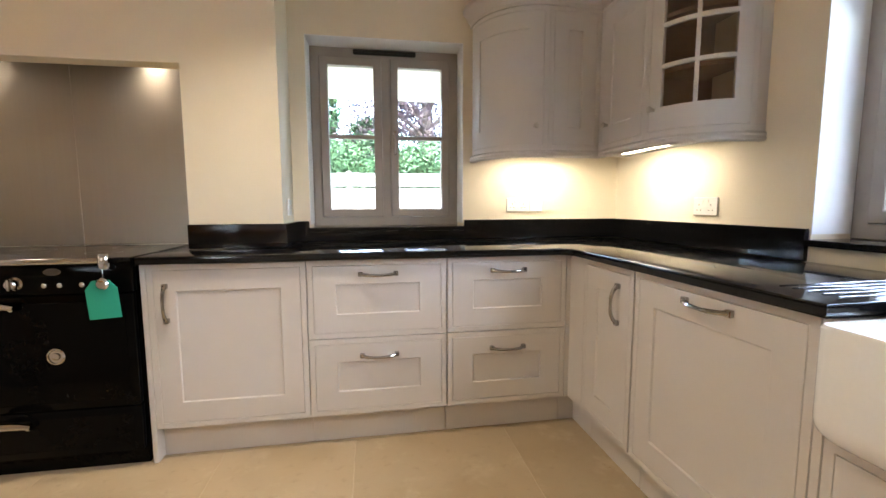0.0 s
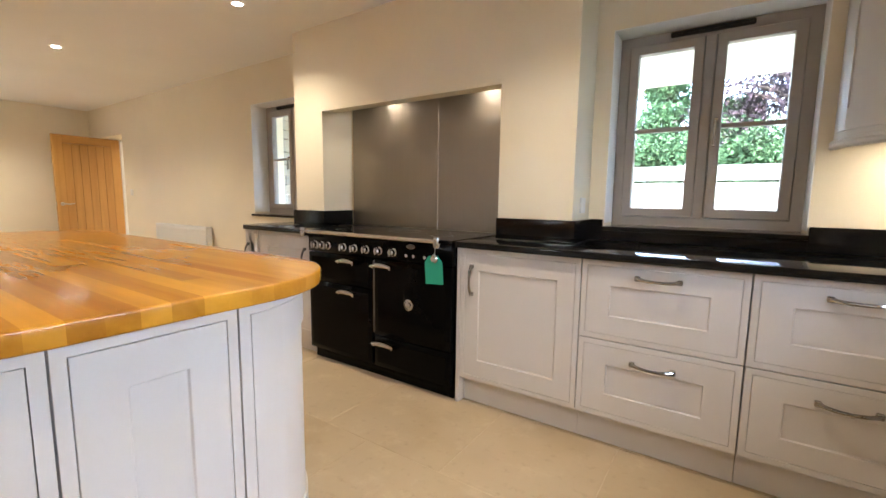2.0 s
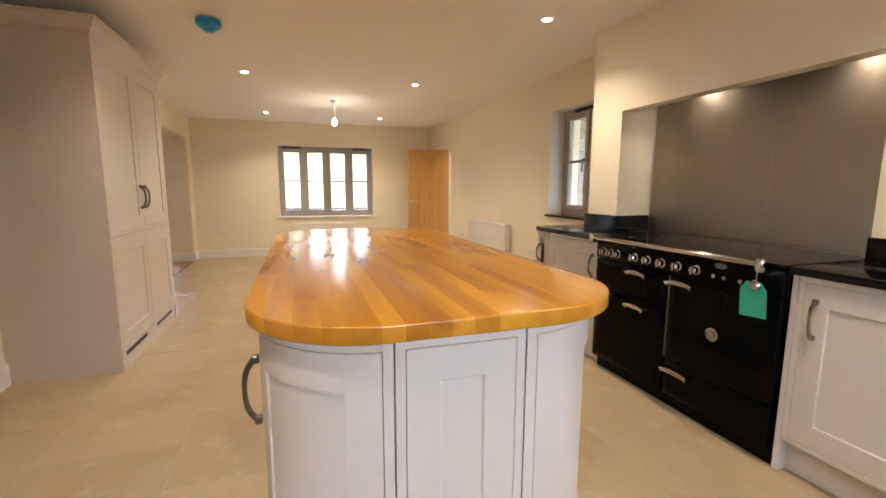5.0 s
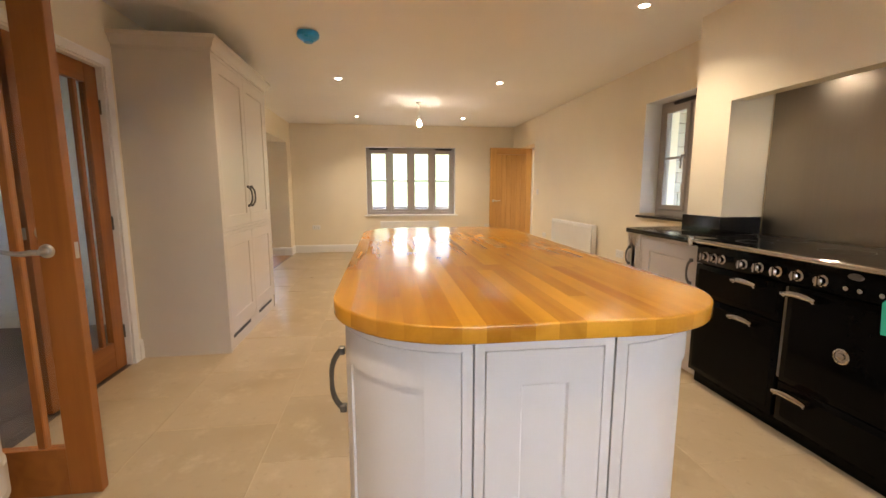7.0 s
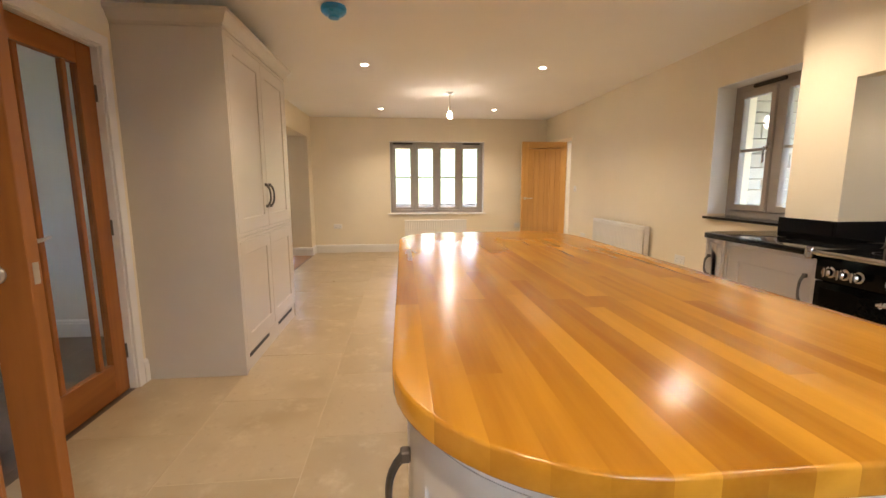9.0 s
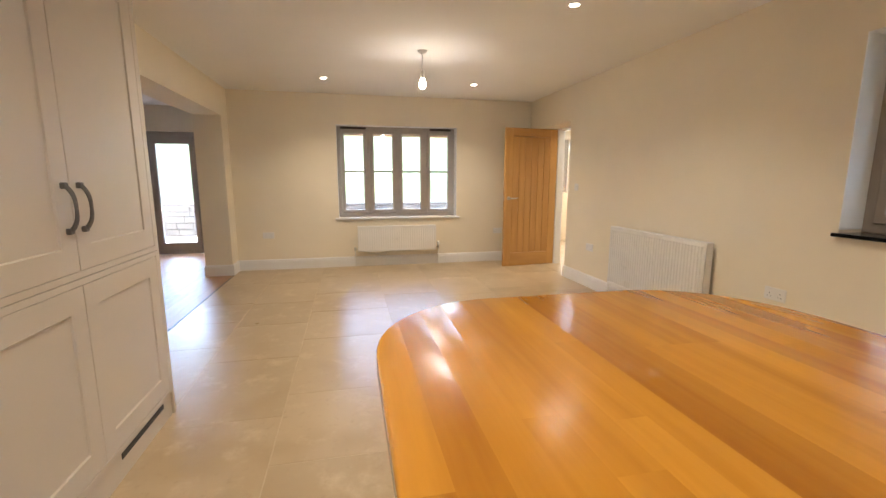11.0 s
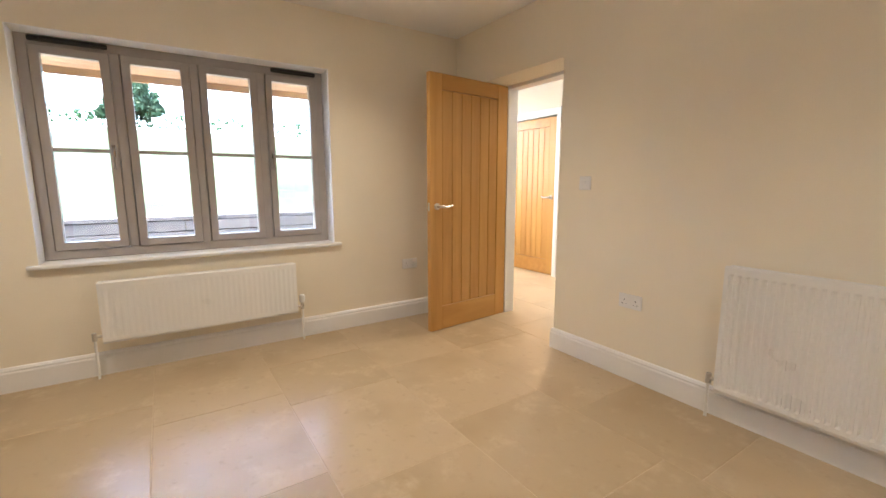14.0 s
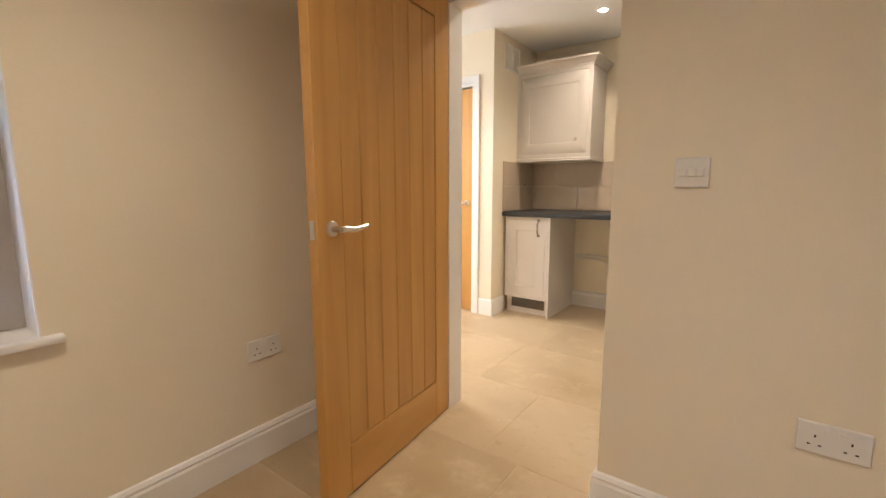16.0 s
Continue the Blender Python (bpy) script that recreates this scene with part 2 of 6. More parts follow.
def cyl(bm, a, b, r0, r1=None, n=16, caps=True):
    """A round bar from a to b."""
    a, b = Vector(a), Vector(b)
    d = b - a
    m = Matrix.Translation((a + b) / 2) @ d.to_track_quat('Z', 'Y').to_matrix().to_4x4()
    return bmesh.ops.create_cone(bm, cap_ends=caps, segments=n, radius1=r0, radius2=r0 if r1 is None else r1, depth=d.length, matrix=m)["verts"]


def tube(bm, pts, r, n=10):
    """A round bar bent along pts."""
    pts = [Vector(p) for p in pts]
    rings, up = [], None
    for i, p in enumerate(pts):
        d = (pts[min(i + 1, len(pts) - 1)] - pts[max(i - 1, 0)]).normalized()
        if up is None:
            up = d.orthogonal().normalized()
        up = (up - d * up.dot(d)).normalized()
        side = d.cross(up)
        rad = r[i] if isinstance(r, (list, tuple)) else r
        rings.append([bm.verts.new(p + rad * (math.cos(t) * up + math.sin(t) * side)) for t in [2 * math.pi * k / n for k in range(n)]])
    for q, s in zip(rings, rings[1:]):
        for k in range(n):
            bm.faces.new((q[k], q[(k + 1) % n], s[(k + 1) % n], s[k]))
    bm.faces.new(rings[0][::-1])
    bm.faces.new(rings[-1])


def lathe(bm, profile, m=None, n=24):
    """A turned shape: profile of (radius, height)."""
    rings = []
    for r, z in profile:
        rings.append([bm.verts.new((max(r, 1e-4) * math.cos(2 * math.pi * k / n), max(r, 1e-4) * math.sin(2 * math.pi * k / n), z)) for k in range(n)])
    for q, s in zip(rings, rings[1:]):
        for k in range(n):
            bm.faces.new((q[k], q[(k + 1) % n], s[(k + 1) % n], s[k]))
    bm.faces.new(rings[0][::-1])
    bm.faces.new(rings[-1])
    if m is not None:
        bmesh.ops.transform(bm, matrix=m, verts=[v for ring in rings for v in ring])


def finish(bm, name, material, smooth=True):
    bmesh.ops.recalc_face_normals(bm, faces=bm.faces)
    me = bpy.data.meshes.new(name)
    bm.to_mesh(me)
    bm.free()
    me.materials.append(material)
    if smooth:
        for p in me.polygons:
            p.use_smooth = True
        me.set_sharp_from_angle(angle=radians(32))
    return me


BASES = {}


def thing(name, at, label, category, group=""):
    """An empty at the base of a thing, to which its parts belong."""
    ob = new(name)
    ob.empty_display_size = 0.1
    m = Matrix.Translation(at)
    ob.matrix_world = m
    BASES[ob.name] = m.inverted()
    return tagged(ob, label, category, group)


def part(name, bm, material, parent, label="", smooth=True):
    """One mesh, built in world places, under a thing or a part."""
    ob = new(name, finish(bm, name, material, smooth))
    ob.parent = parent
    ob.matrix_parent_inverse = BASES.get(parent.name, Matrix.Identity(4)) if parent else Matrix.Identity(4)
    return tagged(ob, label)


def structure(name, bm, material, label, category, smooth=False):
    return tagged(new(name, finish(bm, name, material, smooth)), label, category, kind="structure")


def single(name, bm, material, label, category, group="", smooth=True):
    return tagged(new(name, finish(bm, name, material, smooth)), label, category, group)


def wall(name, axis, a, b, lo, hi, z0, z1, holes=(), material=None, label="cream painted plaster wall", category="wall"):
    """A wall that runs along x (axis 0) or y (axis 1) from a to b, between lo and hi across, with holes (a0, a1, z0, z1) through it."""
    us = sorted({a, b, *[h[0] for h in holes], *[h[1] for h in holes]})
    zs = sorted({z0, z1, *[h[2] for h in holes], *[h[3] for h in holes]})
    us, zs = [u for u in us if a <= u <= b], [z for z in zs if z0 <= z <= z1]

    def solid(i, k):
        if not (0 <= i < len(us) - 1 and 0 <= k < len(zs) - 1):
            return False
        u, z = (us[i] + us[i + 1]) / 2, (zs[k] + zs[k + 1]) / 2
        return not any(h[0] < u < h[1] and h[2] < z < h[3] for h in holes)

    bm = bmesh.new()
    at = {}

    def vert(i, w, k):
        key = (i, w, k)
        if key not in at:
            c = (us[i], (lo, hi)[w], zs[k]) if axis == 0 else ((lo, hi)[w], us[i], zs[k])
            at[key] = bm.verts.new(c)
        return at[key]

    for i in range(len(us) - 1):
        for k in range(len(zs) - 1):
            if not solid(i, k):
                continue
            for w in (0, 1):
                bm.faces.new([vert(*q) for q in ((i, w, k), (i + 1, w, k), (i + 1, w, k + 1), (i, w, k + 1))])
            if not solid(i - 1, k):
                bm.faces.new([vert(*q) for q in ((i, 0, k), (i, 1, k), (i, 1, k + 1), (i, 0, k + 1))])
            if not solid(i + 1, k):
                bm.faces.new([vert(*q) for q in ((i + 1, 0, k), (i + 1, 1, k), (i + 1, 1, k + 1), (i + 1, 0, k + 1))])
            if not solid(i, k - 1):
                bm.faces.new([vert(*q) for q in ((i, 0, k), (i, 1, k), (i + 1, 1, k), (i + 1, 0, k))])
            if not solid(i, k + 1):
                bm.faces.new([vert(*q) for q in ((i, 0, k + 1), (i, 1, k + 1), (i + 1, 1, k + 1), (i + 1, 0, k + 1))])
    return structure(name, bm, material or M_WALL, label, category)


# ---- large structure ----
CEIL = 2.43
NORTH, WEST, EAST, SOUTH = 2.05, -7.33, 2.47, -2.30
WIN1 = (0.545, 1.452, 1.0, 2.08)
WIN2 = (-2.93, -2.03, 0.965, 2.055)
WINW = (-0.862, 0.876, 0.715, 2.02)
WINE = (-0.6, 0.78, 1.0, 2.12)
DOORN = (-6.955, -6.10, 0.0, 1.995)
PAIR = (-2.06, -0.62, 0.0, 2.02)
wall("wall_north", 0, -9.3, 2.85, NORTH, 2.42, 0, CEIL, [WIN1, WIN2, DOORN])
wall("wall_west", 1, -2.58, NORTH, WEST - 0.36, WEST, 0, CEIL, [WINW])
wall("wall_east", 1, -2.42, NORTH, EAST, EAST + 0.36, 0, CEIL, [WINE])
wall("wall_south", 0, -3.58, EAST, SOUTH - 0.12, SOUTH, 0, CEIL, [PAIR])
wall("wall_nib", 0, -8.9, -7.04, -2.58, -2.25, 0, CEIL, label="cream painted wall end beside the wide opening")
wall("beam", 0, -7.04, -3.58, -2.58, -2.25, 2.06, CEIL, label="cream painted beam over the wide opening", category="beam")
wall("chimney_breast", 0, -1.835, 0.455, 1.74, 1.84, 0.93, CEIL, [(-1.505, 0.015, 0.0, 1.80)],
     label="cream painted chimney breast with a cooker alcove", category="chimney breast")
wall("chimney_back", 0, -1.835, 0.455, 1.84, NORTH - 0.001, 0.93, CEIL, [(-1.505, 0.015, 0.0, 1.905)],
     label="cream painted sides of the cooker alcove", category="chimney breast")
# living room beyond the wide opening
wall("wall_living_west", 1, -6.6, -2.58, -9.25, -8.9, 0, CEIL, [(-4.62, -3.15, 0.0, 2.03)])
wall("wall_living_south", 0, -8.9, -3.05, -6.9, -6.6, 0, CEIL)
wall("wall_hall_west", 1, -6.6, -2.42, -3.17, -3.05, 0, CEIL, material=M_REVEAL, label="white painted hall wall")
wall("wall_hall_south", 0, -3.05, 1.2, -5.3, -5.0, 0, CEIL, [(-2.3, -0.9, 0.9, 2.08)], material=M_REVEAL, label="white painted hall wall")
wall("wall_hall_east", 1, -5.0, -2.42, 1.0, 1.2, 0, CEIL, material=M_REVEAL, label="white painted hall wall")
# utility room behind the north door
wall("wall_utility_door", 0, -9.3, -7.575, 3.85, 3.97, 0, CEIL, [(-8.62, -7.76, 0.0, 2.03)])
wall("wall_utility_return", 1, 3.97, 4.67, -7.695, -7.575, 0, CEIL)
wall("wall_utility_north", 0, -7.575, -4.6, 4.67, 4.9, 0, CEIL)
wall("wall_utility_east", 1, 2.42, 4.67, -4.8, -4.6, 0, CEIL)
wall("wall_utility_west", 1, 2.42, 3.85, -9.3, -9.1, 0, CEIL, [(2.62, 3.68, 1.0, 2.06)])
wall("wall_closet", 0, -9.3, -7.695, 4.7, 4.9, 0, CEIL)
wall("wall_closet_west", 1, 3.97, 4.7, -9.3, -9.1, 0, CEIL)

bm = bmesh.new()
box(bm, (-9.4, -7.0, CEIL), (2.9, 5.0, CEIL + 0.2))
structure("ceiling", bm, M_CEIL, "white painted flat ceiling", "ceiling")
bm = bmesh.new()
box(bm, (-9.4, -7.0, -0.25), (2.9, 5.0, -0.0016))
floor = structure("floor", bm, M_GROUT, "pale limestone flagstone floor with light grout", "floor")


# ---- windows ----
def ring(bm, M, u0, u1, w0, w1, bu, bw, y0, y1, bevel=0.001):
    """A closed rectangular frame."""
    made, grid = [], {}
    for d, y in enumerate((y0, y1)):
        for k, (a, b) in enumerate(((0, 0), (bu, bw))):
            for c, (u, w) in enumerate(((u0 + a, w0 + b), (u1 - a, w0 + b), (u1 - a, w1 - b), (u0 + a, w1 - b))):
                grid[d, k, c] = bm.verts.new((u, y, w))
    made = list(grid.values())
    for c in range(4):
        e = (c + 1) % 4
        for d in (0, 1):
            bm.faces.new((grid[d, 0, c], grid[d, 0, e], grid[d, 1, e], grid[d, 1, c]))
        for k in (0, 1):
            bm.faces.new((grid[0, k, c], grid[0, k, e], grid[1, k, e], grid[1, k, c]))
    if bevel:
        inner = {v for key, v in grid.items() if key[1]}
        es = [e for e in {e for v in made for e in v.link_edges} if (e.verts[0] in inner) == (e.verts[1] in inner)]
        r = bmesh.ops.bevel(bm, geom=es, offset=bevel, segments=1, profile=0.5, affect='EDGES')
        made = list({v for f in r["faces"] for v in f.verts} | {v for v in made if v.is_valid})
    if M is not None:
        bmesh.ops.transform(bm, matrix=M, verts=made)
    return made


def window(name, M, w, z0, z1, lights, handles, label, depth=0.13, bars=True, vents=(), s=0.048, rail=None):
    """A casement window of so many lights, in a local frame: u along the wall from 0 to w, outwards along +v, up z. M brings it into the wall."""
    root = new(name)
    root.matrix_world = M
    BASES[root.name] = Matrix.Identity(4)
    tagged(root, label, "window", kind="structure")

    def add(pname, bm, material, parent=root, lab="", shadow=True):
        ob = new(pname, finish(bm, pname, material))
        ob.parent = parent
        ob.visible_shadow = shadow
        return tagged(ob, lab)
    f = 0.055
    bm = bmesh.new()
    ring(bm, None, 0, w, z0, z1, f, f, depth, depth + 0.07, 0.003)
    add("window_frame", bm, M_FRAME)
    step = (w - 2 * f + 0.05) / lights
    for i in range(1, lights):
        u = f - 0.025 + step * i
        bm = bmesh.new()
        box(bm, (u - 0.025, depth, z0 + f), (u + 0.025, depth + 0.07, z1 - f), 0.003)
        add("mullion", bm, M_FRAME)
    rail = rail or s
    for i in range(lights):
        a = f + (step * i if i == 0 else step * i + 0.0) + 0.002
        b = a + step - 0.05 - 0.004
        c0, c1 = z0 + f + 0.002, z1 - f - 0.002
        bm = bmesh.new()
        d0, d1 = depth - 0.012, depth + 0.05
        ring(bm, None, a, b, c0, c1, s, rail, d0, d1, 0.004)
        sash = add("sash", bm, M_FRAME)
        if bars:
            bm = bmesh.new()
            zm = (c0 + c1) / 2 + 0.01
            box(bm, (a + s, d0 + 0.012, zm - 0.011), (b - s, d1 - 0.008, zm + 0.011), 0.003)
            add("glazing_bar", bm, M_FRAME, sash)
        bm = bmesh.new()
        box(bm, (a + s - 0.004, depth + 0.02, c0 + rail - 0.004), (b - s + 0.004, depth + 0.026, c1 - rail + 0.004))
        add("pane", bm, M_GLASS, sash, "clear glass pane", False)
        if i in handles:
            side = handles[i]
            u = a + s / 2 if side < 0 else b - s / 2
            zc = (c0 + c1) / 2 + 0.02
            bm = bmesh.new()
            box(bm, (u - 0.01, d0 - 0.012, zc - 0.03), (u + 0.01, d0, zc + 0.03), 0.003)
            tube(bm, [(u, d0 - 0.005, zc), (u, d0 - 0.035, zc + 0.005), (u, d0 - 0.04, zc - 0.03), (u, d0 - 0.036, zc - 0.10), (u, d0 - 0.042, zc - 0.12)], [0.009, 0.009, 0.008, 0.007, 0.008], 8)
            add("window_handle", bm, M_CHROME, sash, "chrome casement handle")
    for (u0, u1) in vents:
        bm = bmesh.new()
        box(bm, (u0, depth - 0.02, z1 - 0.042), (u1, depth - 0.001, z1 - 0.012), 0.006)
        for k in range(6):
            uu = u0 + (u1 - u0) * (k + 0.5) / 6
            box(bm, (uu - 0.025, depth - 0.024, z1 - 0.03), (uu + 0.025, depth - 0.019, z1 - 0.024))
        add("trickle_vent", bm, M_BLACK, root, "black slotted trickle vent")
    return root


window("window_1", Matrix.Translation((WIN1[0], NORTH, 0)), WIN1[1] - WIN1[0], WIN1[2] + 0.002, WIN1[3], 2, {1: -1},
       "taupe painted two-light casement window over the worktop", 0.17, vents=((0.26, 0.64),))
window("window_2", Matrix.Translation((WIN2[0], NORTH, 0)), WIN2[1] - WIN2[0], WIN2[2] + 0.002, WIN2[3], 2, {0: 1},
       "taupe painted two-light casement window beside the chimney breast", 0.17, vents=((0.2, 0.5),))
window("window_3", Matrix.Translation((WEST, WINW[0], 0)) @ Matrix.Rotation(radians(90), 4, 'Z'), WINW[1] - WINW[0], WINW[2] + 0.002, WINW[3], 4,
       {0: 1, 3: -1}, "taupe painted four-light casement window with small bars", 0.15, vents=((0.06, 0.42), (1.36, 1.68)))
window("window_4", Matrix.Translation((EAST, WINE[1], 0)) @ Matrix.Rotation(radians(-90), 4, 'Z'), WINE[1] - WINE[0], WINE[2] + 0.002, WINE[3], 3,
       {0: 1}, "taupe painted casement window over the sink", 0.17)
window("glazed_garden_doors", Matrix.Translation((-8.9, -4.62, 0)) @ Matrix.Rotation(radians(90), 4, 'Z'), 1.47, 0.003, 2.03, 2,
       {}, "taupe painted pair of glazed garden doors", 0.1, bars=False, s=0.075, rail=0.135)


# white painted linings of the window openings
def lining(name, axis, u0, u1, z0, z1, w0, w1):
    bm = bmesh.new()
    e = 0.004
    def b(a0, a1, c0, c1):
        if axis == 0:
            box(bm, (a0, w0, c0), (a1, w1, c1))
        else:
            box(bm, (w0, a0, c0), (w1, a1, c1))
    b(u0, u0 + e, z0, z1)
    b(u1 - e, u1, z0, z1)
    b(u0 + e, u1 - e, z1 - e, z1)
    structure(name, bm, M_REVEAL, "white painted plaster window reveal", "window reveal")


lining("reveal_1", 0, WIN1[0], WIN1[1], WIN1[2] + 0.02, WIN1[3], NORTH - 0.002, NORTH + 0.168)
lining("reveal_2", 0, WIN2[0], WIN2[1], WIN2[2] + 0.02, WIN2[3], NORTH - 0.002, NORTH + 0.168)
lining("reveal_3", 1, WINW[0], WINW[1], WINW[2], WINW[3], WEST - 0.148, WEST + 0.002)
lining("reveal_4", 1, WINE[0], WINE[1], WINE[2] + 0.02, WINE[3], EAST - 0.002, EAST + 0.168)

# ---- lamps ----
def spot_lamp(x, y, z, watts, cone=130, soft=0.04):
    d = bpy.data.lights.new("downlight_lamp", 'SPOT')
    d.energy, d.spot_size, d.spot_blend, d.color, d.shadow_soft_size = watts, radians(cone), 1.0, WARM, soft
    ob = new("downlight_lamp", d)
    ob.matrix_world = look((x, y, z), (x, y + 0.001, 0))


def downlight(x, y, z=CEIL, watts=SPOTS):
    root = thing("downlight", (x, y, z - 0.012), "small white recessed ceiling downlight, lit", "downlight", "recessed ceiling downlights")
    bm = bmesh.new()
    lathe(bm, [(0.030, -0.003), (0.034, -0.010), (0.043, -0.007), (0.045, -0.001), (0.03, 0.0)], Matrix.Translation((x, y, z)))
    part("rim", bm, M_WHITE, root)
    bm = bmesh.new()
    cyl(bm, (x, y, z - 0.006), (x, y, z - 0.002), 0.029, n=24)
    part("lamp_face", bm, M_LED, root, "glowing lamp face")
    spot_lamp(x, y, z - 0.02, watts)


for x, y in ((-1.69, 1.20), (-1.69, -1.0), (-3.85, 0.81), (-3.90, -1.0), (-6.39, -0.955), (-6.35, 0.845)):
    downlight(x, y)
for x, y in ((0.47, 0.9), (0.47, -1.0)):
    downlight(x, y, CEIL, SPOTS * 0.85)
downlight(-6.75, 4.0, CEIL, SPOTS * 0.7)
# two unseen downlights, added to brighten the utility room
downlight(-6.75, 2.95, CEIL, SPOTS * 1.3)
downlight(-8.2, 3.1, CEIL, SPOTS * 1.3)

# daylight that falls in through the windows, slanting down from the sky
def window_light(x, y, z, turn, width, tall, watts, tilt=40, spread=125):
    d = bpy.data.lights.new("window_light", 'AREA')
    d.shape, d.size, d.size_y, d.energy, d.color = 'RECTANGLE', width, tall, watts * DAY, (0.86, 0.94, 1.0)
    d.spread = radians(spread)
    a, b = radians(turn), radians(tilt)
    way = Vector((math.cos(a) * math.cos(b), math.sin(a) * math.cos(b), -math.sin(b)))
    new("window_light", d).matrix_world = look((x, y, z), Vector((x, y, z)) + way)


window_light(EAST + 0.32, (WINE[0] + WINE[1]) / 2, 1.62, 180, 1.3, 0.95, 0.58, 45, 105)
window_light(-9.27, 3.15, 1.7, 0, 1.05, 1.0, 1.5, 30, 150)

pend = thing("pendant_light", (-5.11, -0.01, CEIL), "bare lit bulb on a white flex and ceiling rose", "pendant light")
bm = bmesh.new()
lathe(bm, [(0.045, 0.0), (0.045, -0.012), (0.02, -0.028), (0.006, -0.034)], Matrix.Translation((-5.11, -0.01, CEIL)))
part("ceiling_rose", bm, M_WHITE, pend)
bm = bmesh.new()
cyl(bm, (-5.11, -0.01, CEIL - 0.03), (-5.11, -0.01, 2.235), 0.004, n=8)
part("flex", bm, M_WHITE, pend)
bm = bmesh.new()
lathe(bm, [(0.008, 0.055), (0.017, 0.05), (0.019, 0.0), (0.02, -0.012), (0.016, -0.016)], Matrix.Translation((-5.11, -0.01, 2.20)))
part("lamp_holder", bm, M_WHITE, pend)
bm = bmesh.new()
lathe(bm, [(0.012, 0.075), (0.016, 0.06), (0.027, 0.035), (0.031, 0.012), (0.028, -0.01), (0.017, -0.025), (0.004, -0.03)], Matrix.Translation((-5.11, -0.01, 2.125)))
part("bulb", bm, M_BULB, pend, "glowing glass bulb")
d = bpy.data.lights.new("bulb_lamp", 'POINT')
d.energy, d.color, d.shadow_soft_size = BULB, WARM, 0.035
new("bulb_lamp", d).location = (-5.11, -0.01, 2.06)

# ---- cabinet doors and handles: local frame with u across, w up, face towards +n ----
def frame_at(origin, u):
    """Matrix whose x runs along u on plan, z up, and y into the cabinet."""
    u = Vector((u[0], u[1], 0)).normalized()
    n = Vector((-u.y, u.x, 0))
    m = Matrix(((u.x, n.x, 0, origin[0]), (u.y, n.y, 0, origin[1]), (0, 0, 1, origin[2]), (0, 0, 0, 1)))
    return m


def shaker(bm, M, u0, u1, w0, w1, stile=0.085, rail=None, thick=0.02, deep=0.007):
    """A shaker door or drawer front: frame and sunk panel in one piece. Front face at y=0, body behind it."""
    rail = rail or stile
    loops = []
    for a, b, y in ((0, 0, thick), (0, 0, 0.0), (stile, rail, 0.0), (stile + 0.003, rail + 0.003, deep)):
        loops.append([bm.verts.new((u, y, w)) for u, w in ((u0 + a, w0 + b), (u1 - a, w0 + b), (u1 - a, w1 - b), (u0 + a, w1 - b))])
    for p, q in zip(loops, loops[1:]):
        for c in range(4):
            bm.faces.new((p[c], p[(c + 1) % 4], q[(c + 1) % 4], q[c]))
    bm.faces.new(loops[-1])
    bm.faces.new(loops[0][::-1])
    made = [v for l in loops for v in l]
    es = list({e for v in made for e in v.link_edges})
    r = bmesh.ops.bevel(bm, geom=es, offset=0.0012, segments=1, profile=0.5, affect='EDGES')
    made = list({v for f in r["faces"] for v in f.verts} | {v for v in made if v.is_valid})
    bmesh.ops.transform(bm, matrix=M, verts=made)


def face_frame(bm, M, u0, u1, w0, w1, b=0.024):
    """The frame round a door opening."""
    ring(bm, M, u0, u1, w0, w1, b, b, 0.0, 0.022)


def bow_handle(M, u, w, length, upright, parent, material, reach=0.034):
    """A bow handle with square feet, centred at u, w on the face."""
    bm = bmesh.new()
    h = length / 2
    pts, rad = [], []
    for k in range(13):
        s = -1 + 2 * k / 12
        out = reach * (1 - abs(s) ** 3.0) * 0.75 + 0.012
        pts.append((u, -out, w + s * h) if upright else (u + s * h, -out, w - 0.004 * (1 - s * s)))
        rad.append(0.006 + 0.0025 * abs(s))
    tube(bm, pts, rad, 8)
    for s in (-1, 1):
        c = (u, w + s * h) if upright else (u + s * h, w)
        box(bm, (c[0] - 0.011, -0.018, c[1] - 0.011), (c[0] + 0.011, 0.0, c[1] + 0.011), 0.003)
    bmesh.ops.transform(bm, matrix=M, verts=bm.verts)
    return part("handle", bm, material, parent, "curved metal bow handle")


def knob(M, u, w, parent):
    bm = bmesh.new()
    lathe(bm, [(0.008, 0.0), (0.006, 0.012), (0.013, 0.02), (0.015, 0.026), (0.011, 0.032), (0.003, 0.034)], M @ Matrix.Translation((u, 0, w)) @ Matrix.Rotation(radians(90), 4, 'X'))
    return part("knob", bm, M_NICKEL, parent, "small round nickel knob")


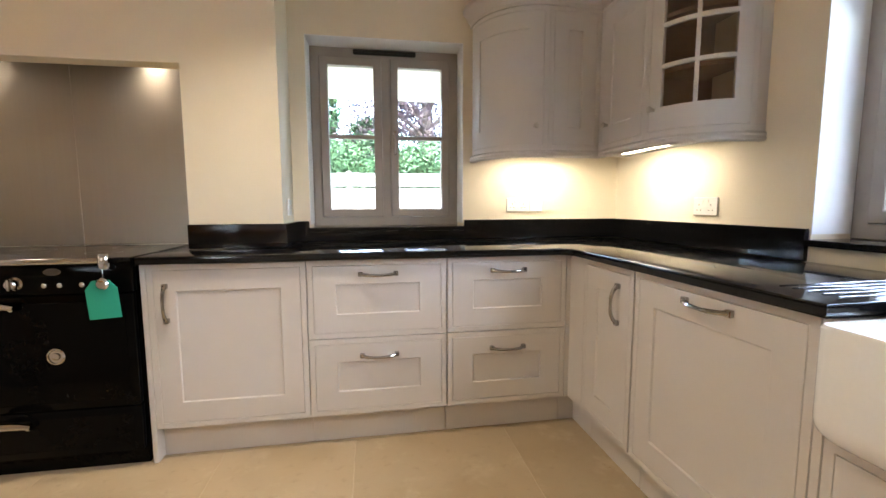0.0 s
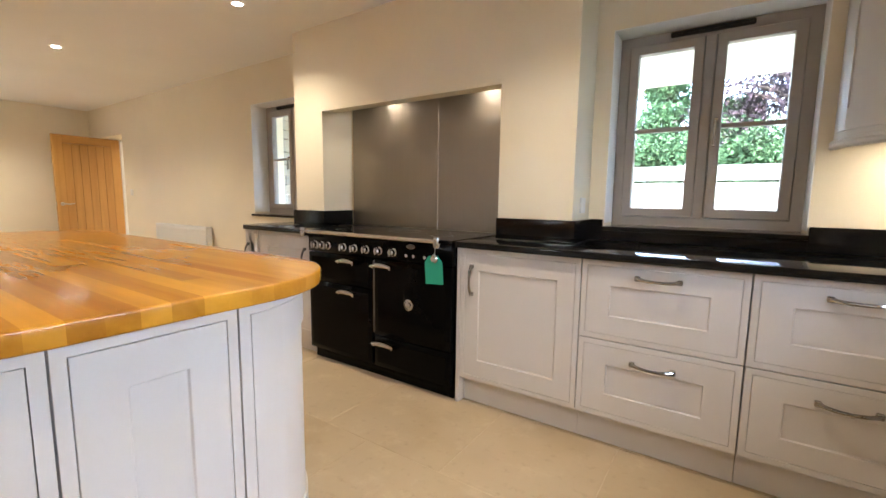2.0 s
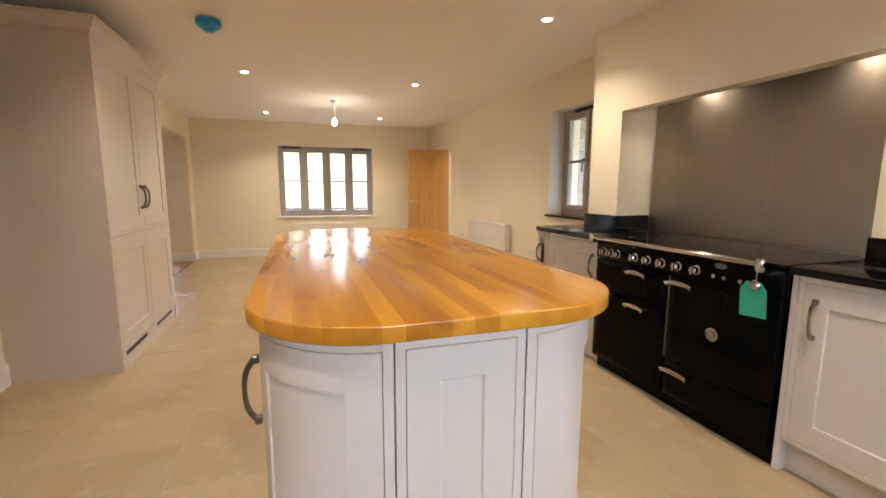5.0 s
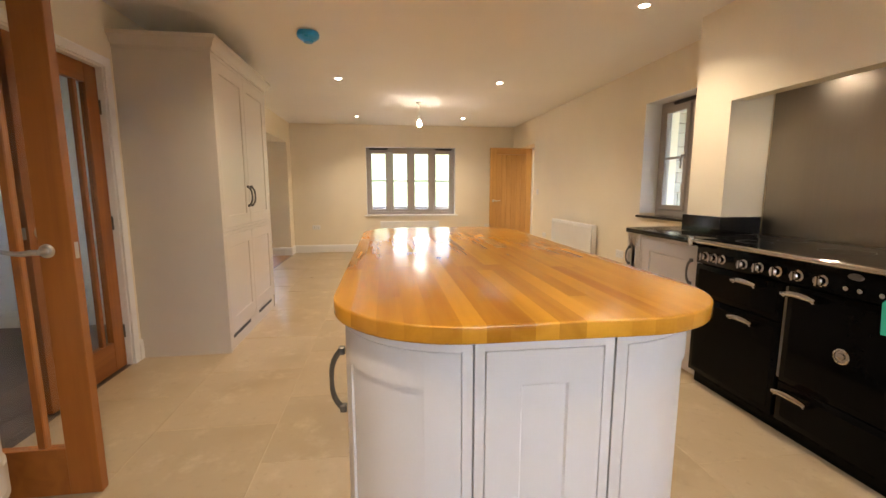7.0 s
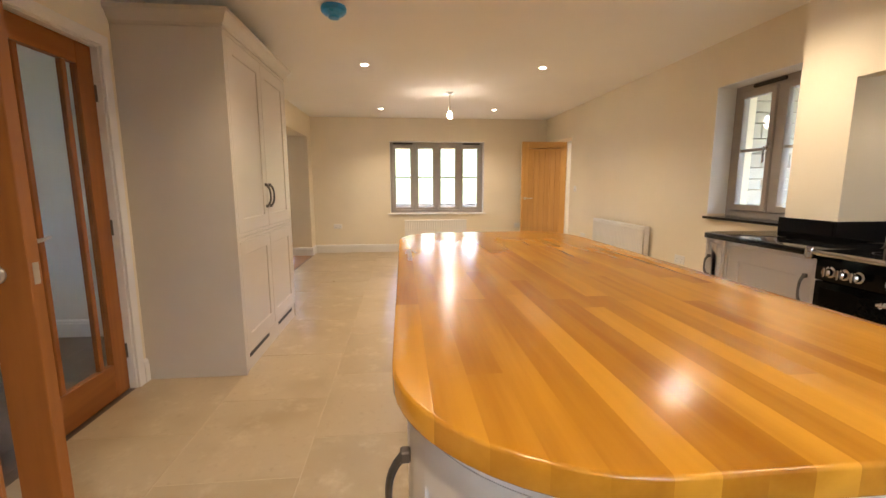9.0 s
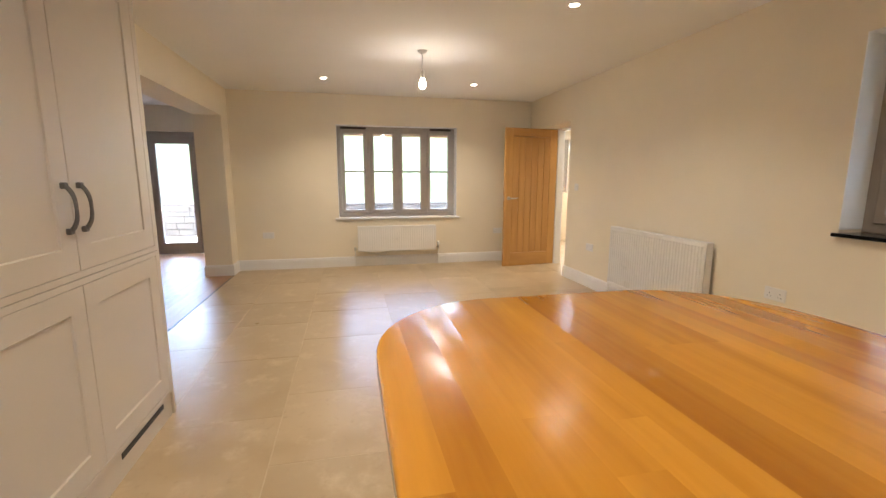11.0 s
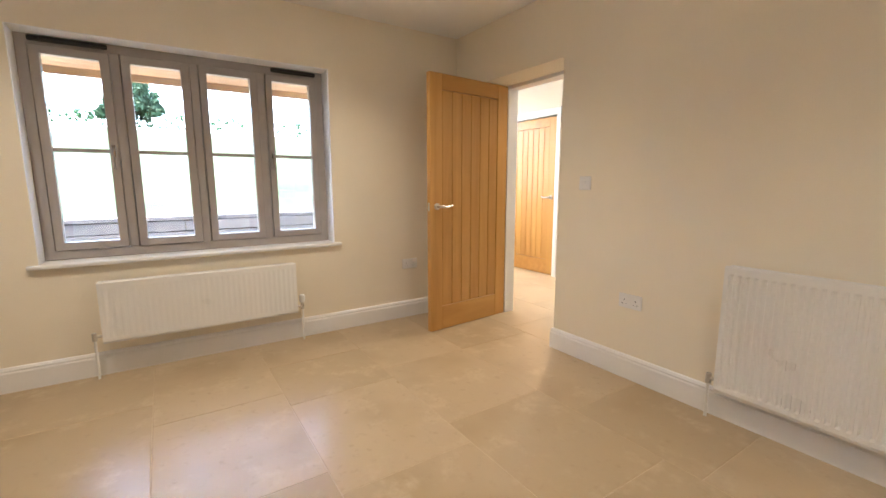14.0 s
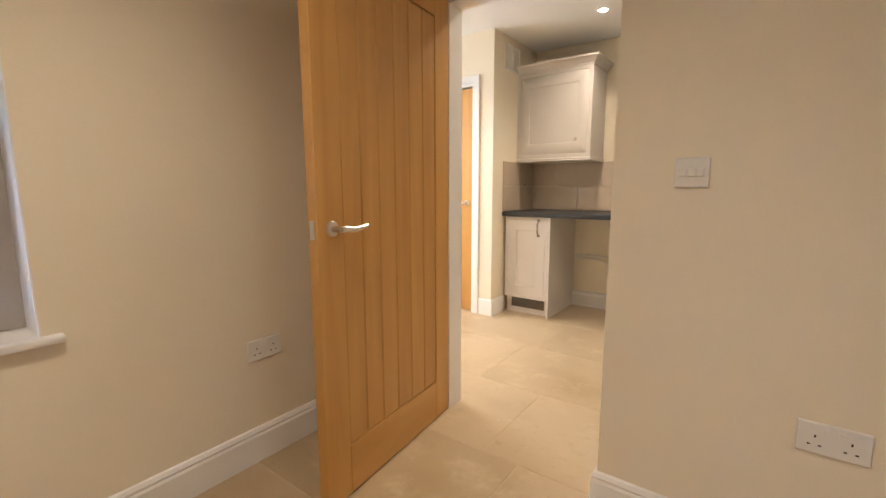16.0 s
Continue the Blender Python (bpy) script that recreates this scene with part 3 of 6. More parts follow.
def base_unit(name, M, u0, u1, depth, fronts, label, group="", top=0.884, foot=0.152, plinth=True, left_end=False, handle_mat=None):
    """A base cabinet with inset fronts: (kind, w0, w1, handle) with kind door or drawer."""
    o = M @ Vector(((u0 + u1) / 2, depth / 2, 0))
    root = thing(name, (o.x, o.y, 0), label, "cabinet", group)
    handle_mat = handle_mat or M_HANDLE
    bm = bmesh.new()
    box(bm, (u0, 0.022, foot), (u1, depth, top), 0, M)
    part("carcass", bm, M_CAB, root)
    for kind, w0, w1, hspec in fronts:
        bm = bmesh.new()
        face_frame(bm, M, u0 + 0.0015, u1 - 0.0015, w0 + 0.0015, w1 - 0.0015)
        part("face_frame", bm, M_CAB, root, smooth=False)
        bm = bmesh.new()
        stile = 0.085 if kind == "door" else 0.10
        rail = 0.09 if kind == "door" else 0.085
        shaker(bm, M, u0 + 0.0272, u1 - 0.0272, w0 + 0.0272, w1 - 0.0272, stile, rail)
        door = part(kind if kind == "door" else "drawer_front", bm, M_CAB, root, smooth=False)
        if hspec:
            hu, hw, length, upright = hspec
            bow_handle(M, hu, hw, length, upright, door, handle_mat)
    if plinth:
        bm = bmesh.new()
        box(bm, (u0, 0.06, 0.0), (u1, 0.075, foot), 0.001, M)
        part("plinth", bm, M_CAB, root)
    if left_end:
        bm = bmesh.new()
        box(bm, (u0 - 0.022, -0.002, 0.0), (u0 - 0.001, depth, top), 0.0015, M)
        part("end_panel", bm, M_CAB, root)
    return root


FRONT = 1.44
MN = frame_at((0, FRONT, 0), (1, 0))
GN = "base units along the window wall"
base_unit("base_cabinet", MN, -0.052, 0.6005, 0.6, [("door", 0.152, 0.884, (0.022, 0.715, 0.15, True))],
          "mushroom painted shaker base cabinet beside the range cooker", GN, left_end=True)
for a, b in ((0.602, 1.240), (1.243, 1.845)):
    c = (a + b) / 2
    base_unit("drawer_unit", MN, a, b, 0.6, [("drawer", 0.520, 0.884, (c, 0.818, 0.16, False)), ("drawer", 0.152, 0.518, (c, 0.435, 0.16, False))],
              "mushroom painted two-drawer base unit under the window", GN)
EFRONT = 1.87
ME = frame_at((EFRONT, 0, 0), (0, -1))
GE = "base units along the sink wall"
base_unit("base_cabinet", ME, -1.30, -0.925, 0.58, [("door", 0.152, 0.884, (-1.02, 0.73, 0.15, True))], "mushroom painted narrow corner base cabinet", GE)
base_unit("dishwasher_unit", ME, -0.918, -0.245, 0.58, [("door", 0.152, 0.884, (-0.565, 0.83, 0.17, False))], "mushroom painted integrated dishwasher front", GE)
base_unit("sink_cabinet", ME, -0.22, 0.56, 0.58, [("door", 0.152, 0.62, None)], "mushroom painted low cabinet under the sink", GE, top=0.62)
bm = bmesh.new()
box(bm, (1.847, FRONT + 0.0, 0.152), (1.87, FRONT + 0.03, 0.884), 0.001)
box(bm, (EFRONT, 1.302, 0.152), (EFRONT + 0.022, FRONT + 0.03, 0.884), 0.001)
box(bm, (1.847, FRONT + 0.06, 0.0), (EFRONT + 0.06, FRONT + 0.075, 0.152))
box(bm, (EFRONT + 0.06, 1.302, 0.0), (EFRONT + 0.075, FRONT + 0.075, 0.152))
single("corner_post", bm, M_CAB, "mushroom painted corner filler between base cabinets", "cabinet filler")
bm = bmesh.new()
box(bm, (EFRONT, 0.222, 0.0), (EFRONT + 0.56, 0.243, 0.884), 0.001)
single("end_panel", bm, M_CAB, "mushroom painted panel between dishwasher and sink", "cabinet panel")

# left of the range
base_unit("base_cabinet", MN, -2.11, -1.93, 0.58, [("door", 0.152, 0.884, (-2.06, 0.70, 0.13, True))], "mushroom painted narrow base cabinet below the garden window", GN, handle_mat=M_PEWTER)
base_unit("base_cabinet", MN, -1.928, -1.30, 0.58, [("door", 0.152, 0.884, (-1.36, 0.70, 0.15, True))], "mushroom painted base cabinet beside the range cooker and chimney pier", GN, handle_mat=M_PEWTER)

# worktops
def arc(cx, cy, r, a0, a1, n=10):
    return [(cx + r * math.cos(radians(a0 + (a1 - a0) * k / n)), cy + r * math.sin(radians(a0 + (a1 - a0) * k / n))) for k in range(n + 1)]


WT0, WT1 = 0.886, 0.92
bm = bmesh.new()
slab(bm, [(-0.075, 1.412), (1.80, 1.412), (1.842, 1.37), (1.842, 0.215), (2.0, 0.215), (2.0, 0.16), (EAST - 0.001, 0.16), (EAST - 0.001, NORTH - 0.001), (0.457, NORTH - 0.001), (0.457, 1.85), (-0.075, 1.85)], WT0, WT1, 0.005)
wt = single("worktop", bm, M_GRANITE, "polished black granite worktop with rounded front edge", "worktop")
bm = bmesh.new()
slab(bm, [*arc(-2.05, 1.49, 0.09, 180, 270), (-1.292, 1.40), (-1.292, 2.045), (-2.14, 2.045)], WT0, WT1, 0.005)
single("worktop", bm, M_GRANITE, "short polished black granite worktop between range and wall end", "worktop")
def upstand(name, boxes):
    bm = bmesh.new()
    for lo, hi in boxes:
        box(bm, lo, hi, 0.002)
    single(name, bm, M_GRANITE, "polished black granite upstand behind the worktop", "upstand")
U0, U1 = 0.921, 1.04
upstand("upstand", [((0.014, 1.718, U0), (0.475, 1.739, U1)), ((0.456, 1.7395, U0), (0.475, NORTH - 0.021, U1)), ((0.456, NORTH - 0.0205, U0), (WIN1[0] - 0.005, NORTH - 0.001, U1))])
upstand("upstand", [((WIN1[1] + 0.005, NORTH - 0.0205, U0), (EAST - 0.021, NORTH - 0.001, U1)), ((EAST - 0.0205, WINE[1] + 0.005, U0), (EAST - 0.001, NORTH - 0.001, U1))])
upstand("upstand", [((-1.855, 1.718, U0), (-1.506, 1.739, U1)), ((-1.855, 1.7395, U0), (-1.8355, NORTH - 0.001, U1)), ((-1.505, 1.718, U0), (-1.486, 2.03, U1))])
bm = bmesh.new()
box(bm, (WIN1[0] - 0.004, NORTH - 0.03, 0.978), (WIN1[1] + 0.004, NORTH + 0.166, 1.0015), 0.003)
box(bm, (WIN1[0] - 0.004, NORTH - 0.0205, U0), (WIN1[1] + 0.004, NORTH - 0.001, 0.977))
single("window_sill", bm, M_GRANITE, "polished black granite window sill", "window sill")
bm = bmesh.new()
box(bm, (WIN2[0] - 0.02, NORTH - 0.03, 0.945), (-1.856, NORTH - 0.001, 0.966), 0.003)
box(bm, (WIN2[0] + 0.001, NORTH - 0.001, 0.945), (WIN2[1] - 0.001, NORTH + 0.166, 0.966))
single("window_sill", bm, M_GRANITE, "polished black granite window sill", "window sill")
bm = bmesh.new()
box(bm, (EAST - 0.03, WINE[0] - 0.004, 0.978), (EAST + 0.166, WINE[1] + 0.004, 1.0015), 0.003)
single("window_sill", bm, M_GRANITE, "polished black granite window sill", "window sill")
bm = bmesh.new()
box(bm, (WEST - 0.148, WINW[0] + 0.001, WINW[2] - 0.022), (WEST - 0.001, WINW[1] - 0.001, WINW[2] + 0.002))
box(bm, (WEST - 0.001, WINW[0] - 0.05, WINW[2] - 0.022), (WEST + 0.03, WINW[1] + 0.05, WINW[2] + 0.002), 0.006, seg=2)
single("window_sill", bm, M_TRIM, "white painted timber window board with rounded nose", "window sill")

# ---- island ----
IX0, IX1, IY0, IY1 = -2.145, 0.232, -0.665, 0.42
ITOP, IBOT = 0.937, 0.893
def rounded(x0, x1, y0, y1, r, n=10):
    return [*arc(x1 - r, y1 - r, r, 0, 90, n), *arc(x0 + r, y1 - r, r, 90, 180, n), *arc(x0 + r, y0 + r, r, 180, 270, n), *arc(x1 - r, y0 + r, r, 270, 360, n)]


island = thing("kitchen_island", ((IX0 + IX1) / 2, (IY0 + IY1) / 2, 0), "white-grey painted kitchen island with curved corner doors", "kitchen island")
R = 0.31
CX0, CX1, CY0, CY1 = IX0 + 0.03, IX1 - 0.025, IY0 + 0.03, IY1 - 0.03
bm = bmesh.new()
slab(bm, rounded(CX0 + 0.024, CX1 - 0.024, CY0 + 0.024, CY1 - 0.024, 0.375 - 0.024), 0.10, IBOT - 0.002)
part("carcass", bm, M_CAB, island)
bm = bmesh.new()
slab(bm, rounded(CX0 + 0.06, CX1 - 0.06, CY0 + 0.06, CY1 - 0.06, R - 0.06), 0.0, 0.10)
part("plinth", bm, M_CAB, island)


def arc_slab(bm, cx, cy, r0, r1, a0, a1, z0, z1, n=12):
    pts = arc(cx, cy, r1, a0, a1, n) + arc(cx, cy, r0, a1, a0, n)
    rows = [[bm.verts.new((x, y, z)) for x, y in pts] for z in (z0, z1)]
    k = len(pts)
    for i in range(k):
        bm.faces.new((rows[0][i], rows[0][(i + 1) % k], rows[1][(i + 1) % k], rows[1][i]))
    m = n + 1
    for row in rows:
        for i in range(n):
            bm.faces.new((row[i], row[i + 1], row[k - 2 - i], row[k - 1 - i]))


def curved_door(bm, cx, cy, r, a0, a1, z0, z1, stile=16.0, rail=0.09, thick=0.02):
    """A shaker door bent round an upright axis."""
    arc_slab(bm, cx, cy, r - thick, r, a0, a0 + stile, z0, z1, 4)
    arc_slab(bm, cx, cy, r - thick, r, a1 - stile, a1, z0, z1, 4)
    arc_slab(bm, cx, cy, r - thick, r, a0 + stile, a1 - stile, z0, z0 + rail)
    arc_slab(bm, cx, cy, r - thick, r, a0 + stile, a1 - stile, z1 - rail, z1)
    arc_slab(bm, cx, cy, r - thick, r - 0.007, a0 + stile, a1 - stile, z0 + rail, z1 - rail)
    bmesh.ops.remove_doubles(bm, verts=bm.verts, dist=1e-5)


def curved_frame(bm, cx, cy, r, a0, a1, z0, z1, b=0.024, ba=4.5, thick=0.022):
    arc_slab(bm, cx, cy, r - thick, r, a0, a0 + ba, z0, z1, 2)
    arc_slab(bm, cx, cy, r - thick, r, a1 - ba, a1, z0, z1, 2)
    arc_slab(bm, cx, cy, r - thick, r, a0 + ba, a1 - ba, z0, z0 + b)
    arc_slab(bm, cx, cy, r - thick, r, a0 + ba, a1 - ba, z1 - b, z1)
    bmesh.ops.remove_doubles(bm, verts=bm.verts, dist=1e-5)


Z0, Z1 = 0.10, IBOT - 0.002
R2 = 0.375
for cx, cy, a0, R_ in ((CX1 - R, CY0 + R, 270, R), (CX1 - R2, CY1 - R2, 0, R2), (CX0 + R2, CY1 - R2, 90, R2), (CX0 + R, CY0 + R, 180, R)):
    bm = bmesh.new()
    curved_frame(bm, cx, cy, R_, a0 + 0.4, a0 + 89.6, Z0, Z1)
    part("curved_frame", bm, M_CAB, island)
    bm = bmesh.new()
    curved_door(bm, cx, cy, R_, a0 + 5.3, a0 + 84.7, Z0 + 0.026, Z1 - 0.026)
    part("curved_door", bm, M_CAB, island)
for origin, u, w in (((CX1, CY0 + R, 0), (0, 1), CY1 - CY0 - R - R2), ((CX0, CY1 - R2, 0), (0, -1), CY1 - CY0 - R - R2)):
    M = frame_at(origin, u)
    bm = bmesh.new()
    face_frame(bm, M, 0.002, w - 0.002, Z0, Z1)
    part("face_frame", bm, M_CAB, island, smooth=False)
    bm = bmesh.new()
    shaker(bm, M, 0.028, w - 0.028, Z0 + 0.026, Z1 - 0.026)
    part("door", bm, M_CAB, island, smooth=False)
for origin, u, w in (((CX0 + R, CY0, 0), (1, 0), (CX1 - CX0 - 2 * R) / 3), ((CX1 - R2, CY1, 0), (-1, 0), (CX1 - CX0 - 2 * R2) / 3)):
    M = frame_at(origin, u)
    for k in range(3):
        bm = bmesh.new()
        face_frame(bm, M, w * k + 0.002, w * (k + 1) - 0.002, Z0, Z1)
        part("face_frame", bm, M_CAB, island, smooth=False)
        bm = bmesh.new()
        shaker(bm, M, w * k + 0.028, w * (k + 1) - 0.028, Z0 + 0.026, Z1 - 0.026)
        part("door", bm, M_CAB, island, smooth=False)
bow_handle(frame_at((CX1 - R, CY0, 0), (1, 0)), 0.045, 0.70, 0.17, True, island, M_PEWTER, 0.036)

# oak top, glued up from staves
top = thing("oak_worktop", ((IX0 + IX1) / 2, (IY0 + IY1) / 2, IBOT), "oiled honey oak island top of long glued staves with rounded corners", "worktop")
base = bmesh.new()
slab(base, rounded(IX0, IX1, IY0, IY1, R + 0.025, 14), IBOT, ITOP, 0.006, 3)
rnd = random.Random(5)
y = IY0
strips = []
while y < IY1 - 1e-4:
    w = rnd.uniform(0.052, 0.066)
    y2 = min(IY1, y + w)
    if IY1 - y2 < 0.03:
        y2 = IY1
    cuts, x = [IX0], IX0 + rnd.uniform(0.2, 0.9)
    while x < IX1 - 0.2:
        cuts.append(x)
        x += rnd.uniform(0.45, 1.1)
    cuts.append(IX1)
    strips += [(a, b, y, y2) for a, b in zip(cuts, cuts[1:])]
    y = y2
for a, b, c, d2 in strips:
    bm = base.copy()
    for co, no in (((a, 0, 0), (-1, 0, 0)), ((b, 0, 0), (1, 0, 0)), ((0, c, 0), (0, -1, 0)), ((0, d2, 0), (0, 1, 0))):
        if (no[0] and (co[0] <= IX0 or co[0] >= IX1)) or (no[1] and (co[1] <= IY0 or co[1] >= IY1)):
            continue
        r = bmesh.ops.bisect_plane(bm, geom=bm.verts[:] + bm.edges[:] + bm.faces[:], plane_co=co, plane_no=no, clear_outer=True)
        es = [g for g in r["geom_cut"] if isinstance(g, bmesh.types.BMEdge)]
        bmesh.ops.holes_fill(bm, edges=[e for e in es if e.is_valid and e.is_boundary])
    part("stave", bm, M_OAK_X, top)
base.free()

# ---- range cooker ----
RX0, RX1, RF = -1.287, -0.088, 1.42
rng = thing("range_cooker", ((RX0 + RX1) / 2, 1.72, 0), "glossy black enamel range cooker with chrome knobs, handles and rail", "range cooker")
bm = bmesh.new()
box(bm, (RX0, RF + 0.03, 0.06), (RX1, 2.02, 0.902), 0.003)
part("body", bm, M_ENAMEL, rng)
bm = bmesh.new()
box(bm, (RX0 + 0.005, RF + 0.035, 0.0), (RX1 - 0.005, RF + 0.06, 0.075), 0.003)
for k in range(14):
    u = RX0 + 0.1 + k * 0.075
    box(bm, (u, RF + 0.031, 0.045), (u + 0.04, RF + 0.036, 0.053))
part("plinth", bm, M_ENAMEL, rng)
bm = bmesh.new()
box(bm, (RX0 - 0.002, RF - 0.02, 0.903), (RX1 + 0.002, 2.03, 0.922), 0.004)
part("hob", bm, M_BLACKGLASS, rng, "black glass hob")
bm = bmesh.new()
box(bm, (RX0, RF - 0.012, 0.775), (RX1, RF + 0.03, 0.9), 0.006, seg=2)
part("control_panel", bm, M_ENAMEL, rng)


def range_door(x0, x1, z0, z1, name):
    bm = bmesh.new()
    box(bm, (x0, RF - 0.012, z0), (x1, RF + 0.029, z1), 0.006, seg=2)
    box(bm, (x0 + 0.03, RF - 0.0145, z0 + 0.03), (x1 - 0.03, RF - 0.0115, z1 - 0.03), 0.002)
    return part(name, bm, M_ENAMEL, rng)


def range_handle(x0, x1, z, parent):
    """A waisted chrome handle with a ribbed grip on two posts."""
    bm = bmesh.new()
    n = 22
    pts = [(x0 + (x1 - x0) * k / n, RF - 0.058, z + 0.008 - 0.009 * (2 * k / n - 1) ** 2) for k in range(n + 1)]
    rad = [0.009 + 0.005 * (1 - (2 * k / n - 1) ** 2) + (0.0012 if 4 < k < n - 4 and k % 2 else 0) for k in range(n + 1)]
    tube(bm, pts, rad, 10)
    for x in (x0 + 0.012, x1 - 0.012):
        cyl(bm, (x, RF - 0.058, z - 0.004), (x, RF - 0.012, z - 0.004), 0.011, 0.014, 12)
    part("handle", bm, M_CHROME, parent, "ribbed chrome handle")


d1 = range_door(RX0 + 0.004, -0.684, 0.575, 0.772, "grill_door")
d2 = range_door(RX0 + 0.004, -0.684, 0.085, 0.571, "oven_door")
d3 = range_door(-0.664, RX1 - 0.004, 0.288, 0.772, "oven_door")
d4 = range_door(-0.664, RX1 - 0.004, 0.085, 0.284, "drawer")
range_handle(-0.955, -0.80, 0.735, d1)
range_handle(-0.955, -0.80, 0.53, d2)
range_handle(-0.655, -0.49, 0.735, d3)
range_handle(-0.645, -0.475, 0.245, d4)
bm = bmesh.new()
box(bm, (-0.682, RF - 0.006, 0.30), (-0.666, RF + 0.029, 0.76), 0.002)
part("door_strip", bm, M_PEWTER, rng, "polished chrome strip between the oven doors")
bm = bmesh.new()
lathe(bm, [(0.034, 0.0), (0.034, 0.008), (0.028, 0.011), (0.026, 0.006), (0.016, 0.006), (0.014, 0.012), (0.004, 0.013)], Matrix.Translation((-0.385, RF - 0.014, 0.52)) @ Matrix.Rotation(radians(90), 4, 'X'))
part("dial", bm, M_CHROME, d3, "round chrome thermometer dial")
for x in (-1.205, -1.140, -1.077, -0.928, -0.829, -0.726, -0.618, -0.505):
    bm = bmesh.new()
    R0 = Matrix.Translation((x, RF - 0.013, 0.825)) @ Matrix.Rotation(radians(90), 4, 'X')
    lathe(bm, [(0.027, 0.0), (0.027, 0.006), (0.020, 0.010), (0.021, 0.030), (0.017, 0.036), (0.003, 0.037)], R0, 20)
    box(bm, (x - 0.005, RF - 0.058, 0.802), (x + 0.005, RF - 0.045, 0.848), 0.003)
    part("knob", bm, M_CHROME, rng, "round chrome control knob")
for x in (-0.40, -0.345, -0.265):
    bm = bmesh.new()
    lathe(bm, [(0.011, 0.0), (0.010, 0.014), (0.003, 0.016)], Matrix.Translation((x, RF - 0.013, 0.815)) @ Matrix.Rotation(radians(90), 4, 'X'), 14)
    part("button", bm, M_CHROME, rng, "small chrome timer button")
bm = bmesh.new()
lathe(bm, [(0.032, 0.0), (0.030, 0.004), (0.003, 0.0045)], Matrix.Translation((-0.375, RF - 0.013, 0.868)) @ Matrix.Diagonal((1, 1, 0.45, 1)) @ Matrix.Rotation(radians(90), 4, 'X'), 20)
part("badge", bm, M_PEWTER, rng, "small oval maker's badge")
bm = bmesh.new()
cyl(bm, (RX0 - 0.01, RF - 0.062, 0.915), (RX1 - 0.05, RF - 0.062, 0.915), 0.0125, n=14)
part("rail", bm, M_CHROME, rng, "polished chrome towel rail")
for x in (RX0 + 0.01, RX1 - 0.07):
    bm = bmesh.new()
    lathe(bm, [(0.016, 0.03), (0.021, 0.02), (0.021, -0.02), (0.016, -0.03)], Matrix.Translation((x, RF - 0.062, 0.912)), 14)
    cyl(bm, (x, RF - 0.062, 0.90), (x, RF - 0.012, 0.885), 0.01, 0.014, 12)
    part("rail_bracket", bm, M_CHROME, rng)
for x, y, r in ((-1.1, 1.62, 0.09), (-1.1, 1.87, 0.07), (-0.69, 1.74, 0.11), (-0.30, 1.62, 0.07), (-0.30, 1.87, 0.09)):
    bm = bmesh.new()
    n = 40
    for k in range(n):
        t0, t1 = 2 * math.pi * k / n, 2 * math.pi * (k + 1) / n
        bm.faces.new([bm.verts.new((x + q * math.cos(t), y + q * math.sin(t), 0.9228)) for q, t in ((r, t0), (r, t1), (r - 0.004, t1), (r - 0.004, t0))])
    part("hob_ring", bm, M_PEWTER, rng, "printed hob ring")
tag = thing("card_tag", (-0.155, RF - 0.08, 0.70), "green card tag hanging from the cooker rail", "tag")
bm = bmesh.new()
pts = [(-0.058, 0.0), (0.058, 0.0), (0.058, 0.12), (0.03, 0.155), (-0.03, 0.155), (-0.058, 0.12)]
slab(bm, pts, 0, 0.0015)
bmesh.ops.transform(bm, matrix=Matrix.Translation((-0.157, RF - 0.079, 0.685)) @ Matrix.Rotation(radians(-4), 4, 'Y') @ Matrix.Rotation(radians(90), 4, 'X'), verts=bm.verts)
part("card", bm, M_GREEN, tag)
bm = bmesh.new()
lathe(bm, [(0.024, 0.0), (0.024, 0.006), (0.017, 0.014), (0.004, 0.016)], Matrix.Translation((-0.157, RF - 0.082, 0.825)) @ Matrix.Rotation(radians(90), 4, 'X'), 16)
tube(bm, [(-0.157, RF - 0.08, 0.83), (-0.157, RF - 0.078, 0.88), (-0.158, RF - 0.062, 0.928)], 0.002, 6)
part("fastener", bm, M_CHROME, tag, "metal eyelet and string")

# steel splashback in the alcove, hood above it
for a, b in ((-1.482, -0.623), (-0.621, 0.012)):
    bm = bmesh.new()
    box(bm, (a, 2.036, 0.923), (b, 2.047, 1.895), 0.001)
    single("splashback", bm, M_STEEL, "brushed stainless steel splashback panel behind the cooker", "splashback", "cooker splashback panels")
hood = thing("extractor_hood", (-0.745, 1.89, 1.80), "built-in steel extractor plate with two lit lamps under the lintel", "extractor hood")
bm = bmesh.new()
box(bm, (-1.50, 1.845, 1.897), (0.01, 2.035, 1.9045), 0.002)
part("plate", bm, M_STEEL, hood)
for x in (-1.15, -0.28):
    bm = bmesh.new()
    cyl(bm, (x, 1.90, 1.893), (x, 1.90, 1.897), 0.022, n=20)
    part("hood_lamp", bm, M_LED, hood, "glowing hood lamp")
    spot_lamp(x, 1.90, 1.885, HOOD, 130, 0.06)

